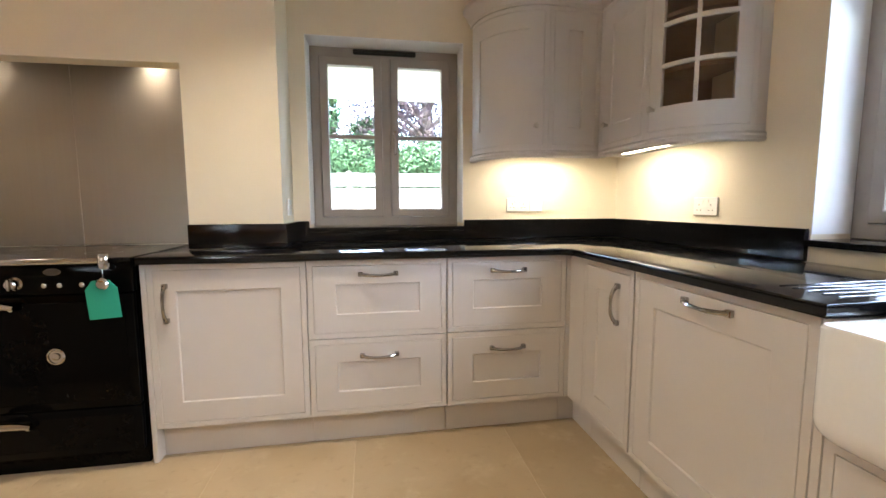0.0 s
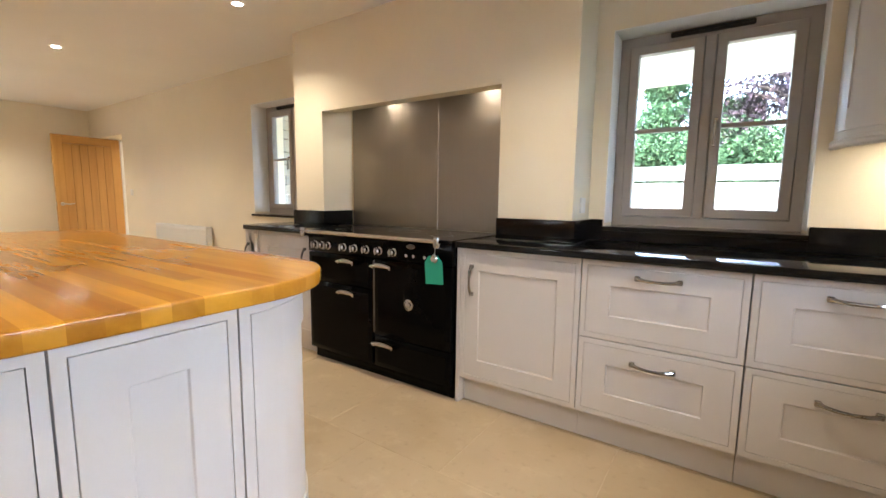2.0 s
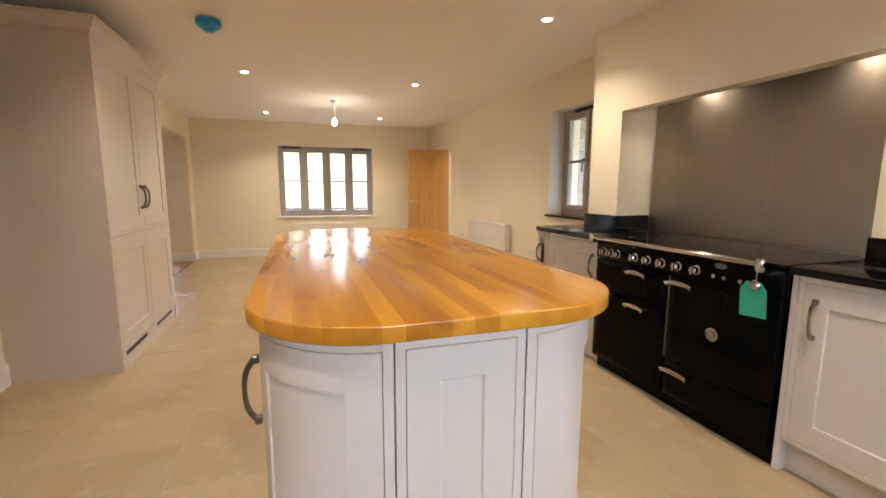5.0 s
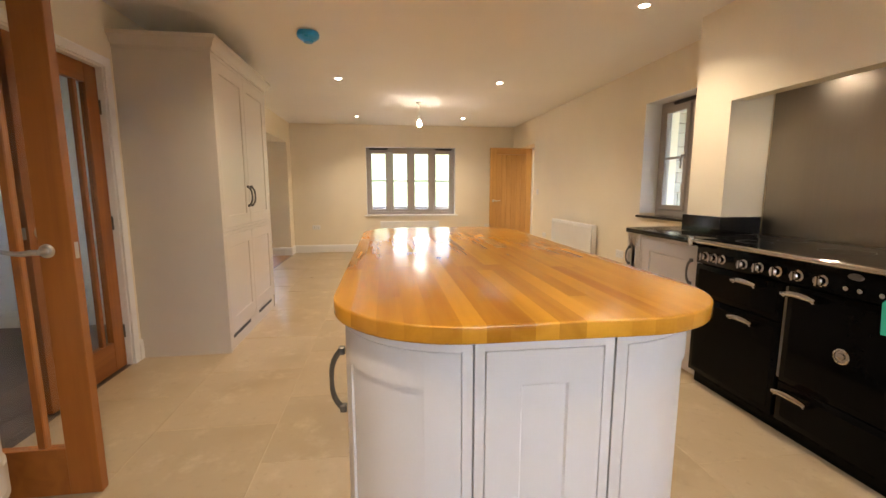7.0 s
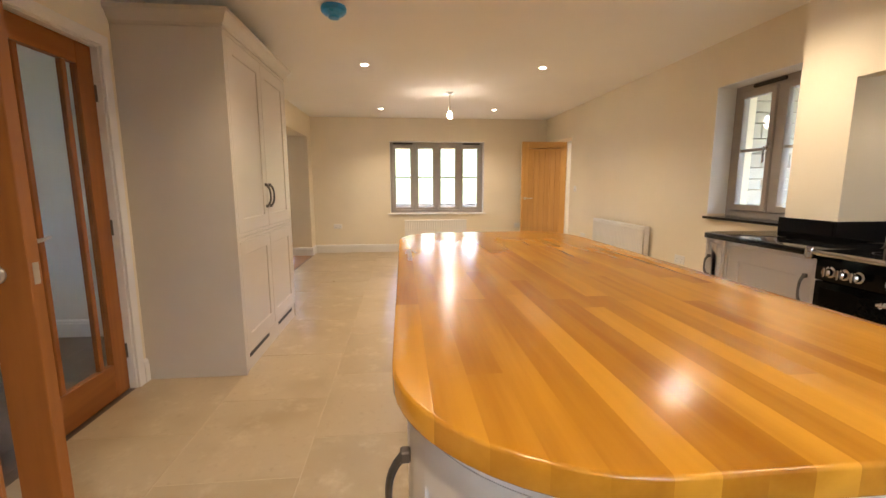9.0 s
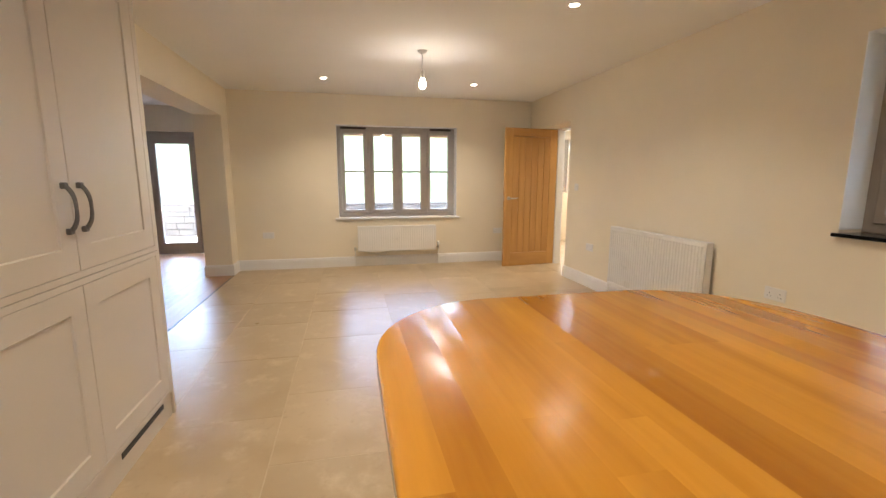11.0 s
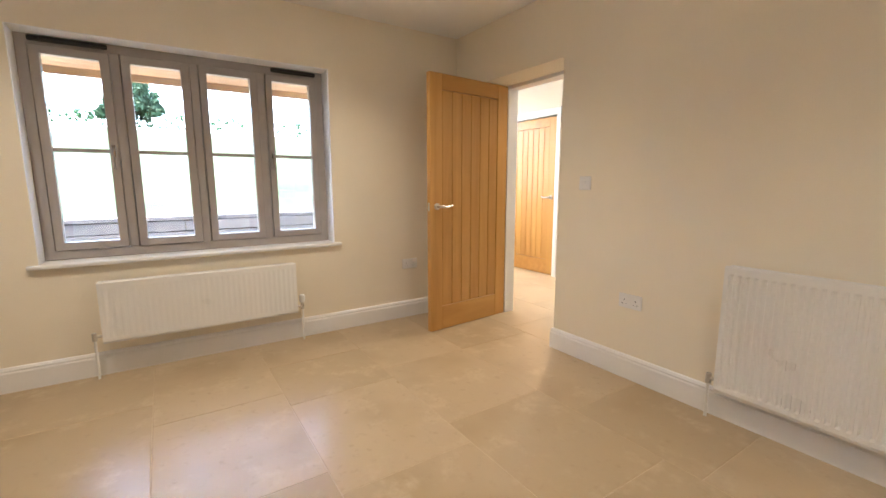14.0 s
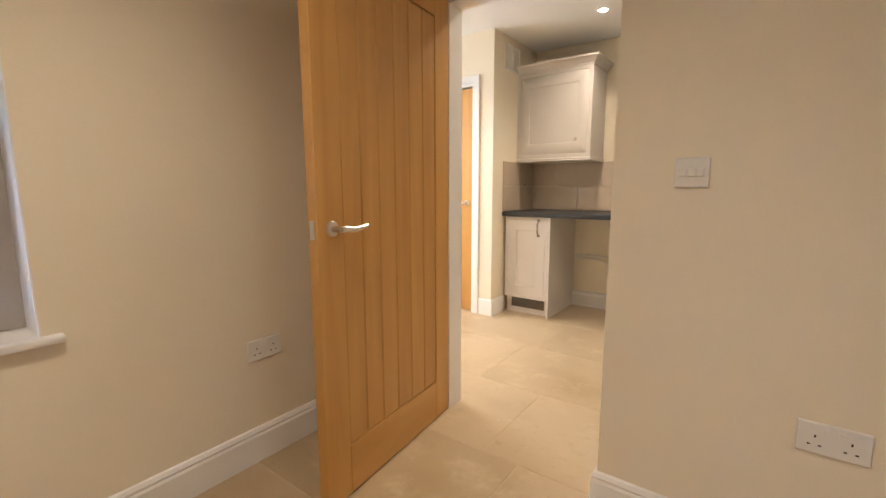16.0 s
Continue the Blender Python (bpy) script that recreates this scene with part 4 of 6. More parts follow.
# ---- wall cabinets in the corner ----
UB, UT = 1.425, 2.16
UNF, UEF = 1.68, 2.13
ur = 0.335
root = thing("wall_cabinet", (1.8, 1.87, UB), "mushroom painted wall cabinet with a curved end door", "cabinet", "wall cabinets in the corner")
bm = bmesh.new()
slab(bm, [(2.12, 2.049), (1.51, 2.049), *arc(1.51 + ur, UNF + 0.024 + ur - 0.024, ur - 0.024, 180, 270), (2.12, UNF + 0.024)], UB, UT)
part("carcass", bm, M_CAB, root)
cxn, cyn = 1.50 + ur, UNF + ur
bm = bmesh.new()
curved_frame(bm, cxn, cyn, ur, 180.3, 270, UB, UT)
part("curved_frame", bm, M_CAB, root)
bm = bmesh.new()
curved_door(bm, cxn, cyn, ur, 185.2, 265, UB + 0.026, UT - 0.026, 13)
cd = part("curved_door", bm, M_CAB, root)
knob(frame_at((cxn - 0.075, UNF, 0), (1, 0)), 0.0, 1.545, cd)
MU = frame_at((0, UNF, 0), (1, 0))
bm = bmesh.new()
face_frame(bm, MU, cxn + 0.002, UEF - 0.002, UB, UT)
part("face_frame", bm, M_CAB, root)
bm = bmesh.new()
shaker(bm, MU, cxn + 0.028, UEF - 0.028, UB + 0.026, UT - 0.026, 0.08, 0.09)
part("door", bm, M_CAB, root, smooth=False)

root2 = thing("wall_cabinet", (2.3, 1.5, UB), "mushroom painted wall cabinet with a curved glazed end door", "cabinet", "wall cabinets in the corner")
er = 0.29
EY = 1.285
bm = bmesh.new()
box(bm, (UEF + 0.024, EY + 0.02, UB), (EAST - 0.001, UNF + 0.3, UT))
part("carcass", bm, M_CAB, root2)
MUE = frame_at((UEF, 0, 0), (0, -1))
bm = bmesh.new()
face_frame(bm, MUE, -UNF + 0.001, -EY - 0.002, UB, UT)
part("face_frame", bm, M_CAB, root2)
bm = bmesh.new()
shaker(bm, MUE, -UNF + 0.027, -EY - 0.028, UB + 0.026, UT - 0.026, 0.08, 0.09)
dd = part("door", bm, M_CAB, root2, smooth=False)
knob(MUE, -1.60, 1.545, dd)
cxe, cye = UEF + er, EY
bm = bmesh.new()
slab(bm, [(cxe, cye), *arc(cxe, cye, er - 0.022, 180, 270)], UB, UB + 0.018)
part("end_board", bm, M_CAB, root2)
bm = bmesh.new()
slab(bm, [(cxe, cye), *arc(cxe, cye, er - 0.022, 180, 270)], UT - 0.018, UT)
part("end_board", bm, M_CAB, root2)
bm = bmesh.new()
box(bm, (cxe, cye - er, UB), (EAST - 0.001, cye - er + 0.02, UT))
part("end_stile", bm, M_CAB, root2)
bm = bmesh.new()
for z in (UB + 0.27, UB + 0.5):
    slab(bm, [(cxe, cye), *arc(cxe, cye, er - 0.03, 180, 270)], z, z + 0.018)
box(bm, (UEF + 0.03, EY + 0.002, UB + 0.019), (EAST - 0.002, EY + 0.018, UT - 0.019))
part("shelf", bm, M_INSIDE, root2, "brown lined shelves behind the glass")
bm = bmesh.new()
curved_frame(bm, cxe, cye, er, 180, 269.7, UB, UT)
part("curved_frame", bm, M_CAB, root2)
bm = bmesh.new()
g0, g1, gz0, gz1 = 197.0, 252.0, UB + 0.125, UT - 0.10
arc_slab(bm, cxe, cye, er - 0.02, er, 185, g0, UB + 0.026, UT - 0.026, 3)
arc_slab(bm, cxe, cye, er - 0.02, er, g1, 265, UB + 0.026, UT - 0.026, 3)
arc_slab(bm, cxe, cye, er - 0.02, er, g0, g1, UB + 0.026, gz0)
arc_slab(bm, cxe, cye, er - 0.02, er, g0, g1, gz1, UT - 0.026)
bmesh.ops.remove_doubles(bm, verts=bm.verts, dist=1e-5)
gd = part("curved_door", bm, M_CAB, root2)
knob(Matrix.Translation((cxe, cye, 0)) @ Matrix.Rotation(radians(190 - 270), 4, 'Z') @ Matrix.Translation((0, -er, 0)), 0.0, 1.545, gd)
for k in (1, 2):
    z = gz0 + (gz1 - gz0) * k / 3
    bm = bmesh.new()
    arc_slab(bm, cxe, cye, er - 0.018, er - 0.002, g0, g1, z - 0.009, z + 0.009)
    part("glazing_bar", bm, M_CAB, gd)
bm = bmesh.new()
gm = (g0 + g1) / 2
arc_slab(bm, cxe, cye, er - 0.018, er - 0.003, gm - 1.6, gm + 1.6, gz0, gz1, 2)
part("glazing_bar", bm, M_CAB, gd)
bm = bmesh.new()
arc_slab(bm, cxe, cye, er - 0.013, er - 0.010, g0 - 0.5, g1 + 0.5, gz0 - 0.003, gz1 + 0.003, 14)
part("pane", bm, M_CABGLASS, gd, "curved glass pane")


def sweep(bm, path, profile):
    """A moulding along a level path: profile of (outwards, z)."""
    rows = []
    for i, p in enumerate(path):
        a, b = Vector(path[max(i - 1, 0)]), Vector(path[min(i + 1, len(path) - 1)])
        p = Vector(p)
        t0 = (p - a).normalized() if i else (b - p).normalized()
        t1 = (b - p).normalized() if i < len(path) - 1 else t0
        n0, n1 = Vector((t0.y, -t0.x)), Vector((t1.y, -t1.x))
        n = (n0 + n1).normalized()
        n = n / max(0.3, n.dot(n0))
        rows.append([bm.verts.new((p.x + n.x * o, p.y + n.y * o, z)) for o, z in profile])
    k = len(profile)
    for q, s in zip(rows, rows[1:]):
        for i in range(k):
            bm.faces.new((q[i], q[(i + 1) % k], s[(i + 1) % k], s[i]))
    bm.faces.new(rows[0])
    bm.faces.new(rows[-1][::-1])


corner_path = [(1.50, 2.047), *arc(cxn, cyn, ur, 180, 270, 12), (UEF, UNF), *arc(cxe, cye, er, 180, 270, 12), (EAST - 0.002, cye - er)]
CORNICE = [(-0.02, 0.0), (0.006, 0.0), (0.008, 0.018), (0.02, 0.03), (0.034, 0.06), (0.05, 0.072), (0.052, 0.095), (-0.02, 0.095)]
PELMET = [(-0.02, 0.0), (0.002, 0.0), (0.010, 0.008), (0.006, 0.02), (0.010, 0.028), (0.0, 0.040), (-0.02, 0.040)]
bm = bmesh.new()
sweep(bm, corner_path, [(o, UT + 0.001 + z) for o, z in CORNICE])
single("cornice", bm, M_CAB, "mushroom painted cornice moulding along the wall cabinets", "cornice")
bm = bmesh.new()
sweep(bm, corner_path, [(o, UB - 0.041 + z) for o, z in PELMET])
single("pelmet", bm, M_CAB, "mushroom painted light pelmet under the wall cabinets", "pelmet")


def strip_light(lo, hi, watts, along):
    root = thing("cabinet_light", ((lo[0] + hi[0]) / 2, (lo[1] + hi[1]) / 2, lo[2]), "slim white strip light glowing under a wall cabinet", "cabinet light", "under-cabinet lights")
    bm = bmesh.new()
    box(bm, (lo[0], lo[1], lo[2] + 0.006), hi, 0.002)
    part("housing", bm, M_WHITE, root)
    bm = bmesh.new()
    box(bm, (lo[0] + 0.006, lo[1] + 0.006, lo[2]), (hi[0] - 0.006, hi[1] - 0.006, lo[2] + 0.0055))
    part("diffuser", bm, M_STRIP, root, "glowing diffuser")
    d = bpy.data.lights.new("strip_lamp", 'AREA')
    d.shape, d.size, d.size_y, d.energy, d.color = 'RECTANGLE', hi[0] - lo[0], hi[1] - lo[1], watts, WARM
    new("strip_lamp", d).location = ((lo[0] + hi[0]) / 2, (lo[1] + hi[1]) / 2, lo[2] - 0.004)


strip_light((1.70, 1.86, UB - 0.016), (2.10, 1.90, UB - 0.001), STRIP, 0)
strip_light((2.27, 1.30, UB - 0.016), (2.31, 1.70, UB - 0.001), STRIP, 1)

# ---- belfast sink and tap ledge ----
sink = thing("belfast_sink", (2.05, -0.08, 0.63), "white fireclay butler sink with rounded rim", "sink")
bm = bmesh.new()
sx0, sx1, sy0, sy1 = 1.80, 2.27, -0.40, 0.208
outer = rounded(sx0, sx1, sy0, sy1, 0.03, 5)
inner = rounded(sx0 + 0.03, sx1 - 0.03, sy0 + 0.03, sy1 - 0.03, 0.03, 5)
rings = []
low = []
for k in range(7):
    a = radians(15 * k)
    q = 0.055 * (1 - math.sin(a))
    low.append((rounded(sx0 + q, sx1 - q, sy0 + q, sy1 - q, 0.03, 5), 0.628 + 0.055 * (1 - math.cos(a))))
for pts, z in low + [(outer, 0.877), (rounded(sx0 + 0.004, sx1 - 0.004, sy0 + 0.004, sy1 - 0.004, 0.03, 5), 0.884),
               (inner, 0.884), (inner, 0.69)]:
    rings.append([bm.verts.new((x, y, z)) for x, y in pts])
for q, s in zip(rings, rings[1:]):
    for i in range(len(q)):
        bm.faces.new((q[i], q[(i + 1) % len(q)], s[(i + 1) % len(q)], s[i]))
bm.faces.new(rings[0][::-1])
bm.faces.new(rings[-1])
part("basin", bm, M_CERAMIC, sink)
bm = bmesh.new()
lathe(bm, [(0.04, 0.0), (0.04, 0.003), (0.02, 0.002), (0.003, 0.001)], Matrix.Translation((2.03, -0.1, 0.691)))
part("drain", bm, M_CHROME, sink)
bm = bmesh.new()
slab(bm, [(2.275, -1.0), (EAST - 0.001, -1.0), (EAST - 0.001, 0.158), (2.275, 0.158)], WT0, WT1, 0.004)
single("worktop", bm, M_GRANITE, "polished black granite ledge behind the sink", "worktop")
for k in range(5):
    bm = bmesh.new()
    y = 0.26 + k * 0.035
    cyl(bm, (1.93, y, 0.9195), (2.30, y + 0.0, 0.9205), 0.004, n=8)
    single("drainer_groove", bm, M_GRANITE, "polished groove cut in the granite drainer", "drainer groove", "drainer grooves")

# ---- larder cupboard ----
LX0, LX1, LF = -3.47, -2.15, -1.68
lard = thing("larder_cupboard", ((LX0 + LX1) / 2, -1.98, 0), "tall mushroom painted larder cupboard with four doors and cornice", "larder cupboard")
ML = frame_at((LX1, LF, 0), (-1, 0))
bm = bmesh.new()
box(bm, (LX0 + 0.02, SOUTH + 0.001, 0.0), (LX1 - 0.02, LF - 0.023, 2.16))
part("carcass", bm, M_CAB_SHADED, lard)
for x0, x1 in ((LX0, LX0 + 0.0195), (LX1 - 0.0195, LX1)):
    bm = bmesh.new()
    box(bm, (x0, SOUTH + 0.001, 0.0), (x1, LF - 0.001, 2.16), 0.001)
    part("side_panel", bm, M_CAB_SHADED, lard)
w = LX1 - LX0
half = w / 2
for z0, z1 in ((0.13, 0.905), (0.908, 2.16)):
    bm = bmesh.new()
    ring(bm, ML, 0.0195, w - 0.0195, z0, z1, 0.024, 0.024, 0.0, 0.022)
    part("face_frame", bm, M_CAB_SHADED, lard, smooth=False)
    for a, b, hu in ((0.046, half - 0.002, half - 0.045), (half + 0.002, w - 0.046, half + 0.045)):
        bm = bmesh.new()
        shaker(bm, ML, a, b, z0 + 0.026, z1 - 0.026, 0.085, 0.09)
        ob = part("door", bm, M_CAB_SHADED, lard, smooth=False)
        if z0 > 0.5:
            bow_handle(ML, hu, 1.165, 0.16, True, ob, M_PEWTER)
bm = bmesh.new()
box(bm, (0.02, 0.012, 0.0), (w - 0.02, 0.03, 0.129), 0, ML)
part("plinth", bm, M_CAB_SHADED, lard)
for a in (0.10, half + 0.12):
    bm = bmesh.new()
    box(bm, (a, 0.008, 0.085), (a + 0.42, 0.0115, 0.112), 0.001, ML)
    part("vent", bm, M_BLACK, lard, "dark slotted plinth vent")
bm = bmesh.new()
sweep(bm, [(LX0, SOUTH + 0.002), (LX0, LF), (LX1, LF), (LX1, SOUTH + 0.002)][::-1], [(o, 2.161 + z) for o, z in CORNICE])
part("cornice", bm, M_CAB_SHADED, lard)
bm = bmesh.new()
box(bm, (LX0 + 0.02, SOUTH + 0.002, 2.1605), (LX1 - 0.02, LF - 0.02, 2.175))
part("top_board", bm, M_CAB_SHADED, lard)

# tall curved-end cabinet behind the open glazed leaf
TCX, TCY, TR, TEAST = -0.305, -1.975, 0.20, 0.55
tall = thing("curved_cabinet", (0.1, -2.03, 0), "mushroom painted tall cabinet with curved end beside glazed doors", "cabinet")
bm = bmesh.new()
slab(bm, [(TCX + 0.002, TCY + TR - 0.023)] + arc(TCX, TCY, TR - 0.023, 95, 178, 10) + [(TCX - TR + 0.023, SOUTH + 0.003), (TEAST, SOUTH + 0.003), (TEAST, TCY + TR - 0.023)], 0.2, 2.21)
part("carcass", bm, M_CAB, tall, smooth=False)
bm = bmesh.new()
slab(bm, arc(TCX, TCY, TR - 0.05, 90, 180, 10) + [(TCX - TR + 0.05, SOUTH + 0.003), (TEAST, SOUTH + 0.003), (TEAST, TCY + TR - 0.05)], 0.0, 0.198)
part("plinth", bm, M_CAB, tall)
for z0, z1 in ((0.2, 0.915), (0.92, 2.21)):
    bm = bmesh.new()
    curved_frame(bm, TCX, TCY, TR, 91, 179, z0, z1)
    part("curved_frame", bm, M_CAB, tall)
    bm = bmesh.new()
    curved_door(bm, TCX, TCY, TR, 96, 174, z0 + 0.026, z1 - 0.026)
    cdoor = part("curved_door", bm, M_CAB, tall)
bow_handle(frame_at((TCX, TCY + TR, 0), (-1, 0)), 0.035, 1.02, 0.17, True, cdoor, M_PEWTER, 0.036)
MT = frame_at((TEAST, TCY + TR, 0), (-1, 0))
for z0, z1 in ((0.2, 0.915), (0.92, 2.21)):
    bm = bmesh.new()
    face_frame(bm, MT, 0.002, TEAST - TCX - 0.002, z0, z1)
    part("face_frame", bm, M_CAB, tall, smooth=False)
    bm = bmesh.new()
    shaker(bm, MT, 0.028, TEAST - TCX - 0.028, z0 + 0.026, z1 - 0.026)
    part("door", bm, M_CAB, tall, smooth=False)

# ---- doors ----
def lever(M, u, w, sign, parent, y=0.0):
    """A lever handle on a round rose; the lever points along sign * u."""
    bm = bmesh.new()
    lathe(bm, [(0.026, 0.0), (0.026, 0.006), (0.022, 0.010), (0.011, 0.011), (0.010, 0.045), (0.003, 0.047)], Matrix.Translation((u, y, w)) @ Matrix.Rotation(radians(90), 4, 'X'), 24)
    pts = [(u, y - 0.045, w), (u + sign * 0.02, y - 0.05, w + 0.001), (u + sign * 0.05, y - 0.05, w - 0.004), (u + sign * 0.085, y - 0.049, w - 0.001), (u + sign * 0.125, y - 0.046, w + 0.006)]
    tube(bm, pts, [0.010, 0.0105, 0.0095, 0.0085, 0.007], 10)
    bmesh.ops.transform(bm, matrix=M, verts=bm.verts)
    return part("door_handle", bm, M_NICKEL, parent, "brushed nickel lever handle on a round rose")


def plank_door(name, M, w, z1, label, handle_u, sign, category="door", edge_plate=True):
    """A framed oak door with upright boards between grooves. u from 0 to w, face at y=0."""
    o = M @ Vector((w / 2, 0.02, 0))
    root = thing(name, (o.x, o.y, 0.006), label, category)
    s, top, bot, z0 = 0.118, 0.115, 0.19, 0.006
    for a in (0.0, w - s):
        bm = bmesh.new()
        box(bm, (a, 0, z0), (a + s, 0.042, z1), 0.002, M)
        part("stile", bm, M_OAK_Z, root)
    for a, b in ((z0, z0 + bot), (z1 - top, z1)):
        bm = bmesh.new()
        box(bm, (s + 0.0005, 0.0, a), (w - s - 0.0005, 0.042, b), 0.002, M)
        part("rail", bm, M_OAK_H, root)
    n = 6
    bw = (w - 2 * s) / n
    for k in range(n):
        bm = bmesh.new()
        box(bm, (s + bw * k + 0.0012, 0.003, z0 + bot + 0.003), (s + bw * (k + 1) - 0.0012, 0.039, z1 - top - 0.003), 0.004, M)
        part("board", bm, M_OAK_Z, root)
    lever(M, handle_u, 1.0, sign, root)
    if edge_plate:
        bm = bmesh.new()
        e = -0.0015 if handle_u < w / 2 else w - 0.0005
        box(bm, (e, 0.012, 0.968), (e + 0.002, 0.032, 1.03), 0.0005, M)
        part("lock_plate", bm, M_NICKEL, root)
    return root


FREE, HINGE = Vector((-6.838, 1.466)), Vector((-6.925, 2.30))
MD = frame_at((FREE.x, FREE.y, 0), HINGE - FREE)
plank_door("oak_door", MD, (HINGE - FREE).length, 1.986, "oak boarded door standing open into the room", 0.062, 1)
bm = bmesh.new()
ring(bm, None, DOORN[0] + 0.001, DOORN[1] - 0.001, -0.05, DOORN[3] - 0.001, 0.026, 0.026, 2.31, 2.418, 0.002)
structure("door_frame_1", bm, M_TRIM, "white painted door lining", "door frame")
plank_door("oak_door", frame_at((-8.595, 3.868, 0), (1, 0)), 0.81, 1.99, "closed oak boarded utility door", 0.81 - 0.065, -1, edge_plate=False)
bm = bmesh.new()
ring(bm, None, -8.62 + 0.001, -7.761, -0.05, 2.029, 0.023, 0.026, 3.849, 3.95, 0.002)
structure("door_frame_2", bm, M_TRIM, "white painted door lining", "door frame")
bm = bmesh.new()
ring(bm, None, -8.675, -7.705, -0.08, 2.085, 0.06, 0.06, 3.832, 3.8485, 0.004)
structure("architrave_2", bm, M_TRIM, "white painted door architrave", "architrave")


def glazed_door(M, w, z1, label, handle_u, sign):
    """A stained oak door with a tall glass field behind two upright bars."""
    o = M @ Vector((w / 2, 0.02, 0))
    root = thing("glazed_door", (o.x, o.y, 0.006), label, "door", "pair of glazed hall doors")
    s, top, bot, z0 = 0.115, 0.115, 0.20, 0.006
    for a in (0.0, w - s):
        bm = bmesh.new()
        box(bm, (a, 0, z0), (a + s, 0.042, z1), 0.002, M)
        part("stile", bm, M_REDOAK, root)
    for a, b in ((z0, z0 + bot), (z1 - top, z1)):
        bm = bmesh.new()
        box(bm, (s + 0.0005, 0.0, a), (w - s - 0.0005, 0.042, b), 0.002, M)
        part("rail", bm, M_REDOAK_H, root)
    for u in (s + 0.085, w - s - 0.085):
        bm = bmesh.new()
        box(bm, (u - 0.016, 0.004, z0 + bot), (u + 0.016, 0.038, z1 - top), 0.004, M)
        part("glazing_bar", bm, M_REDOAK, root)
    bm = bmesh.new()
    box(bm, (s, 0.018, z0 + bot), (w - s, 0.024, z1 - top), 0, M)
    p = part("pane", bm, M_GLASS, root, "clear glass pane")
    p.visible_shadow = False
    lever(M, handle_u, 1.0, sign, root)
    bm = bmesh.new()
    e = -0.0015 if handle_u < w / 2 else w - 0.0005
    box(bm, (e, 0.012, 0.968), (e + 0.002, 0.032, 1.03), 0.0005, M)
    part("lock_plate", bm, M_NICKEL, root)
    for z in (0.25, 1.0, 1.75):
        bm = bmesh.new()
        hu = w if handle_u < w / 2 else 0.0
        cyl(bm, M @ Vector((hu, -0.004, z - 0.045)), M @ Vector((hu, -0.004, z + 0.045)), 0.006, n=10)
        part("hinge", bm, M_PEWTER, root)


glazed_door(frame_at((-1.345, SOUTH - 0.035, 0), (-1, 0)), 0.68, 1.995, "closed stained oak door with tall glass panes", 0.06, 1)
glazed_door(frame_at((-0.648, SOUTH - 0.03, 0), (0.0, 1.0)), 0.65, 1.995, "stained oak door with tall glass panes standing open", 0.65 - 0.085, -1)
bm = bmesh.new()
ring(bm, None, PAIR[0] + 0.001, PAIR[1] + 0.0, -0.05, PAIR[3] - 0.001, 0.026, 0.02, SOUTH - 0.119, SOUTH - 0.001, 0.002)
structure("door_frame_3", bm, M_TRIM, "cream painted lining of the double door", "door frame")
bm = bmesh.new()
ring(bm, None, PAIR[0] - 0.045, PAIR[1] + 0.045, -0.08, PAIR[3] + 0.05, 0.062, 0.062, SOUTH + 0.0005, SOUTH + 0.016, 0.004)
structure("architrave_3", bm, M_TRIM, "cream painted architrave round the double door", "architrave")

# ---- skirting boards ----
SKIRT = [(0.0005, 0.0), (0.018, 0.0), (0.018, 0.112), (0.014, 0.122), (0.016, 0.130), (0.009, 0.143), (0.0005, 0.147)]
def skirting(path):
    bm = bmesh.new()
    sweep(bm, path, SKIRT)
    structure("baseboard", bm, M_TRIM, "white painted moulded skirting board", "baseboard")


skirting([(-7.04, -2.58), (-7.04, -2.25), (WEST, -2.25), (WEST, NORTH), (DOORN[0], NORTH)])
skirting([(DOORN[1], 2.305), (DOORN[1], NORTH), (-2.115, NORTH)])
skirting([(-2.107, SOUTH), (-2.152, SOUTH)])
skirting([(1.8, SOUTH), (-0.57, SOUTH)])
skirting([(-7.70, 3.85), (-7.575, 3.85), (-7.575, 4.06)])
skirting([(-9.1, 3.85), (-8.68, 3.85)])
skirting([(-3.05, -5.0), (-3.05, -2.43)])
skirting([(-8.9, -6.6), (-8.9, -4.63)])
skirting([(-8.9, -3.14), (-8.9, -2.585)])
skirting([(-7.575 + 0.43, 4.668), (-4.82, 4.668)])
skirting([(-7.04 - 0.001, -2.58), (-8.9, -2.58)][::-1])

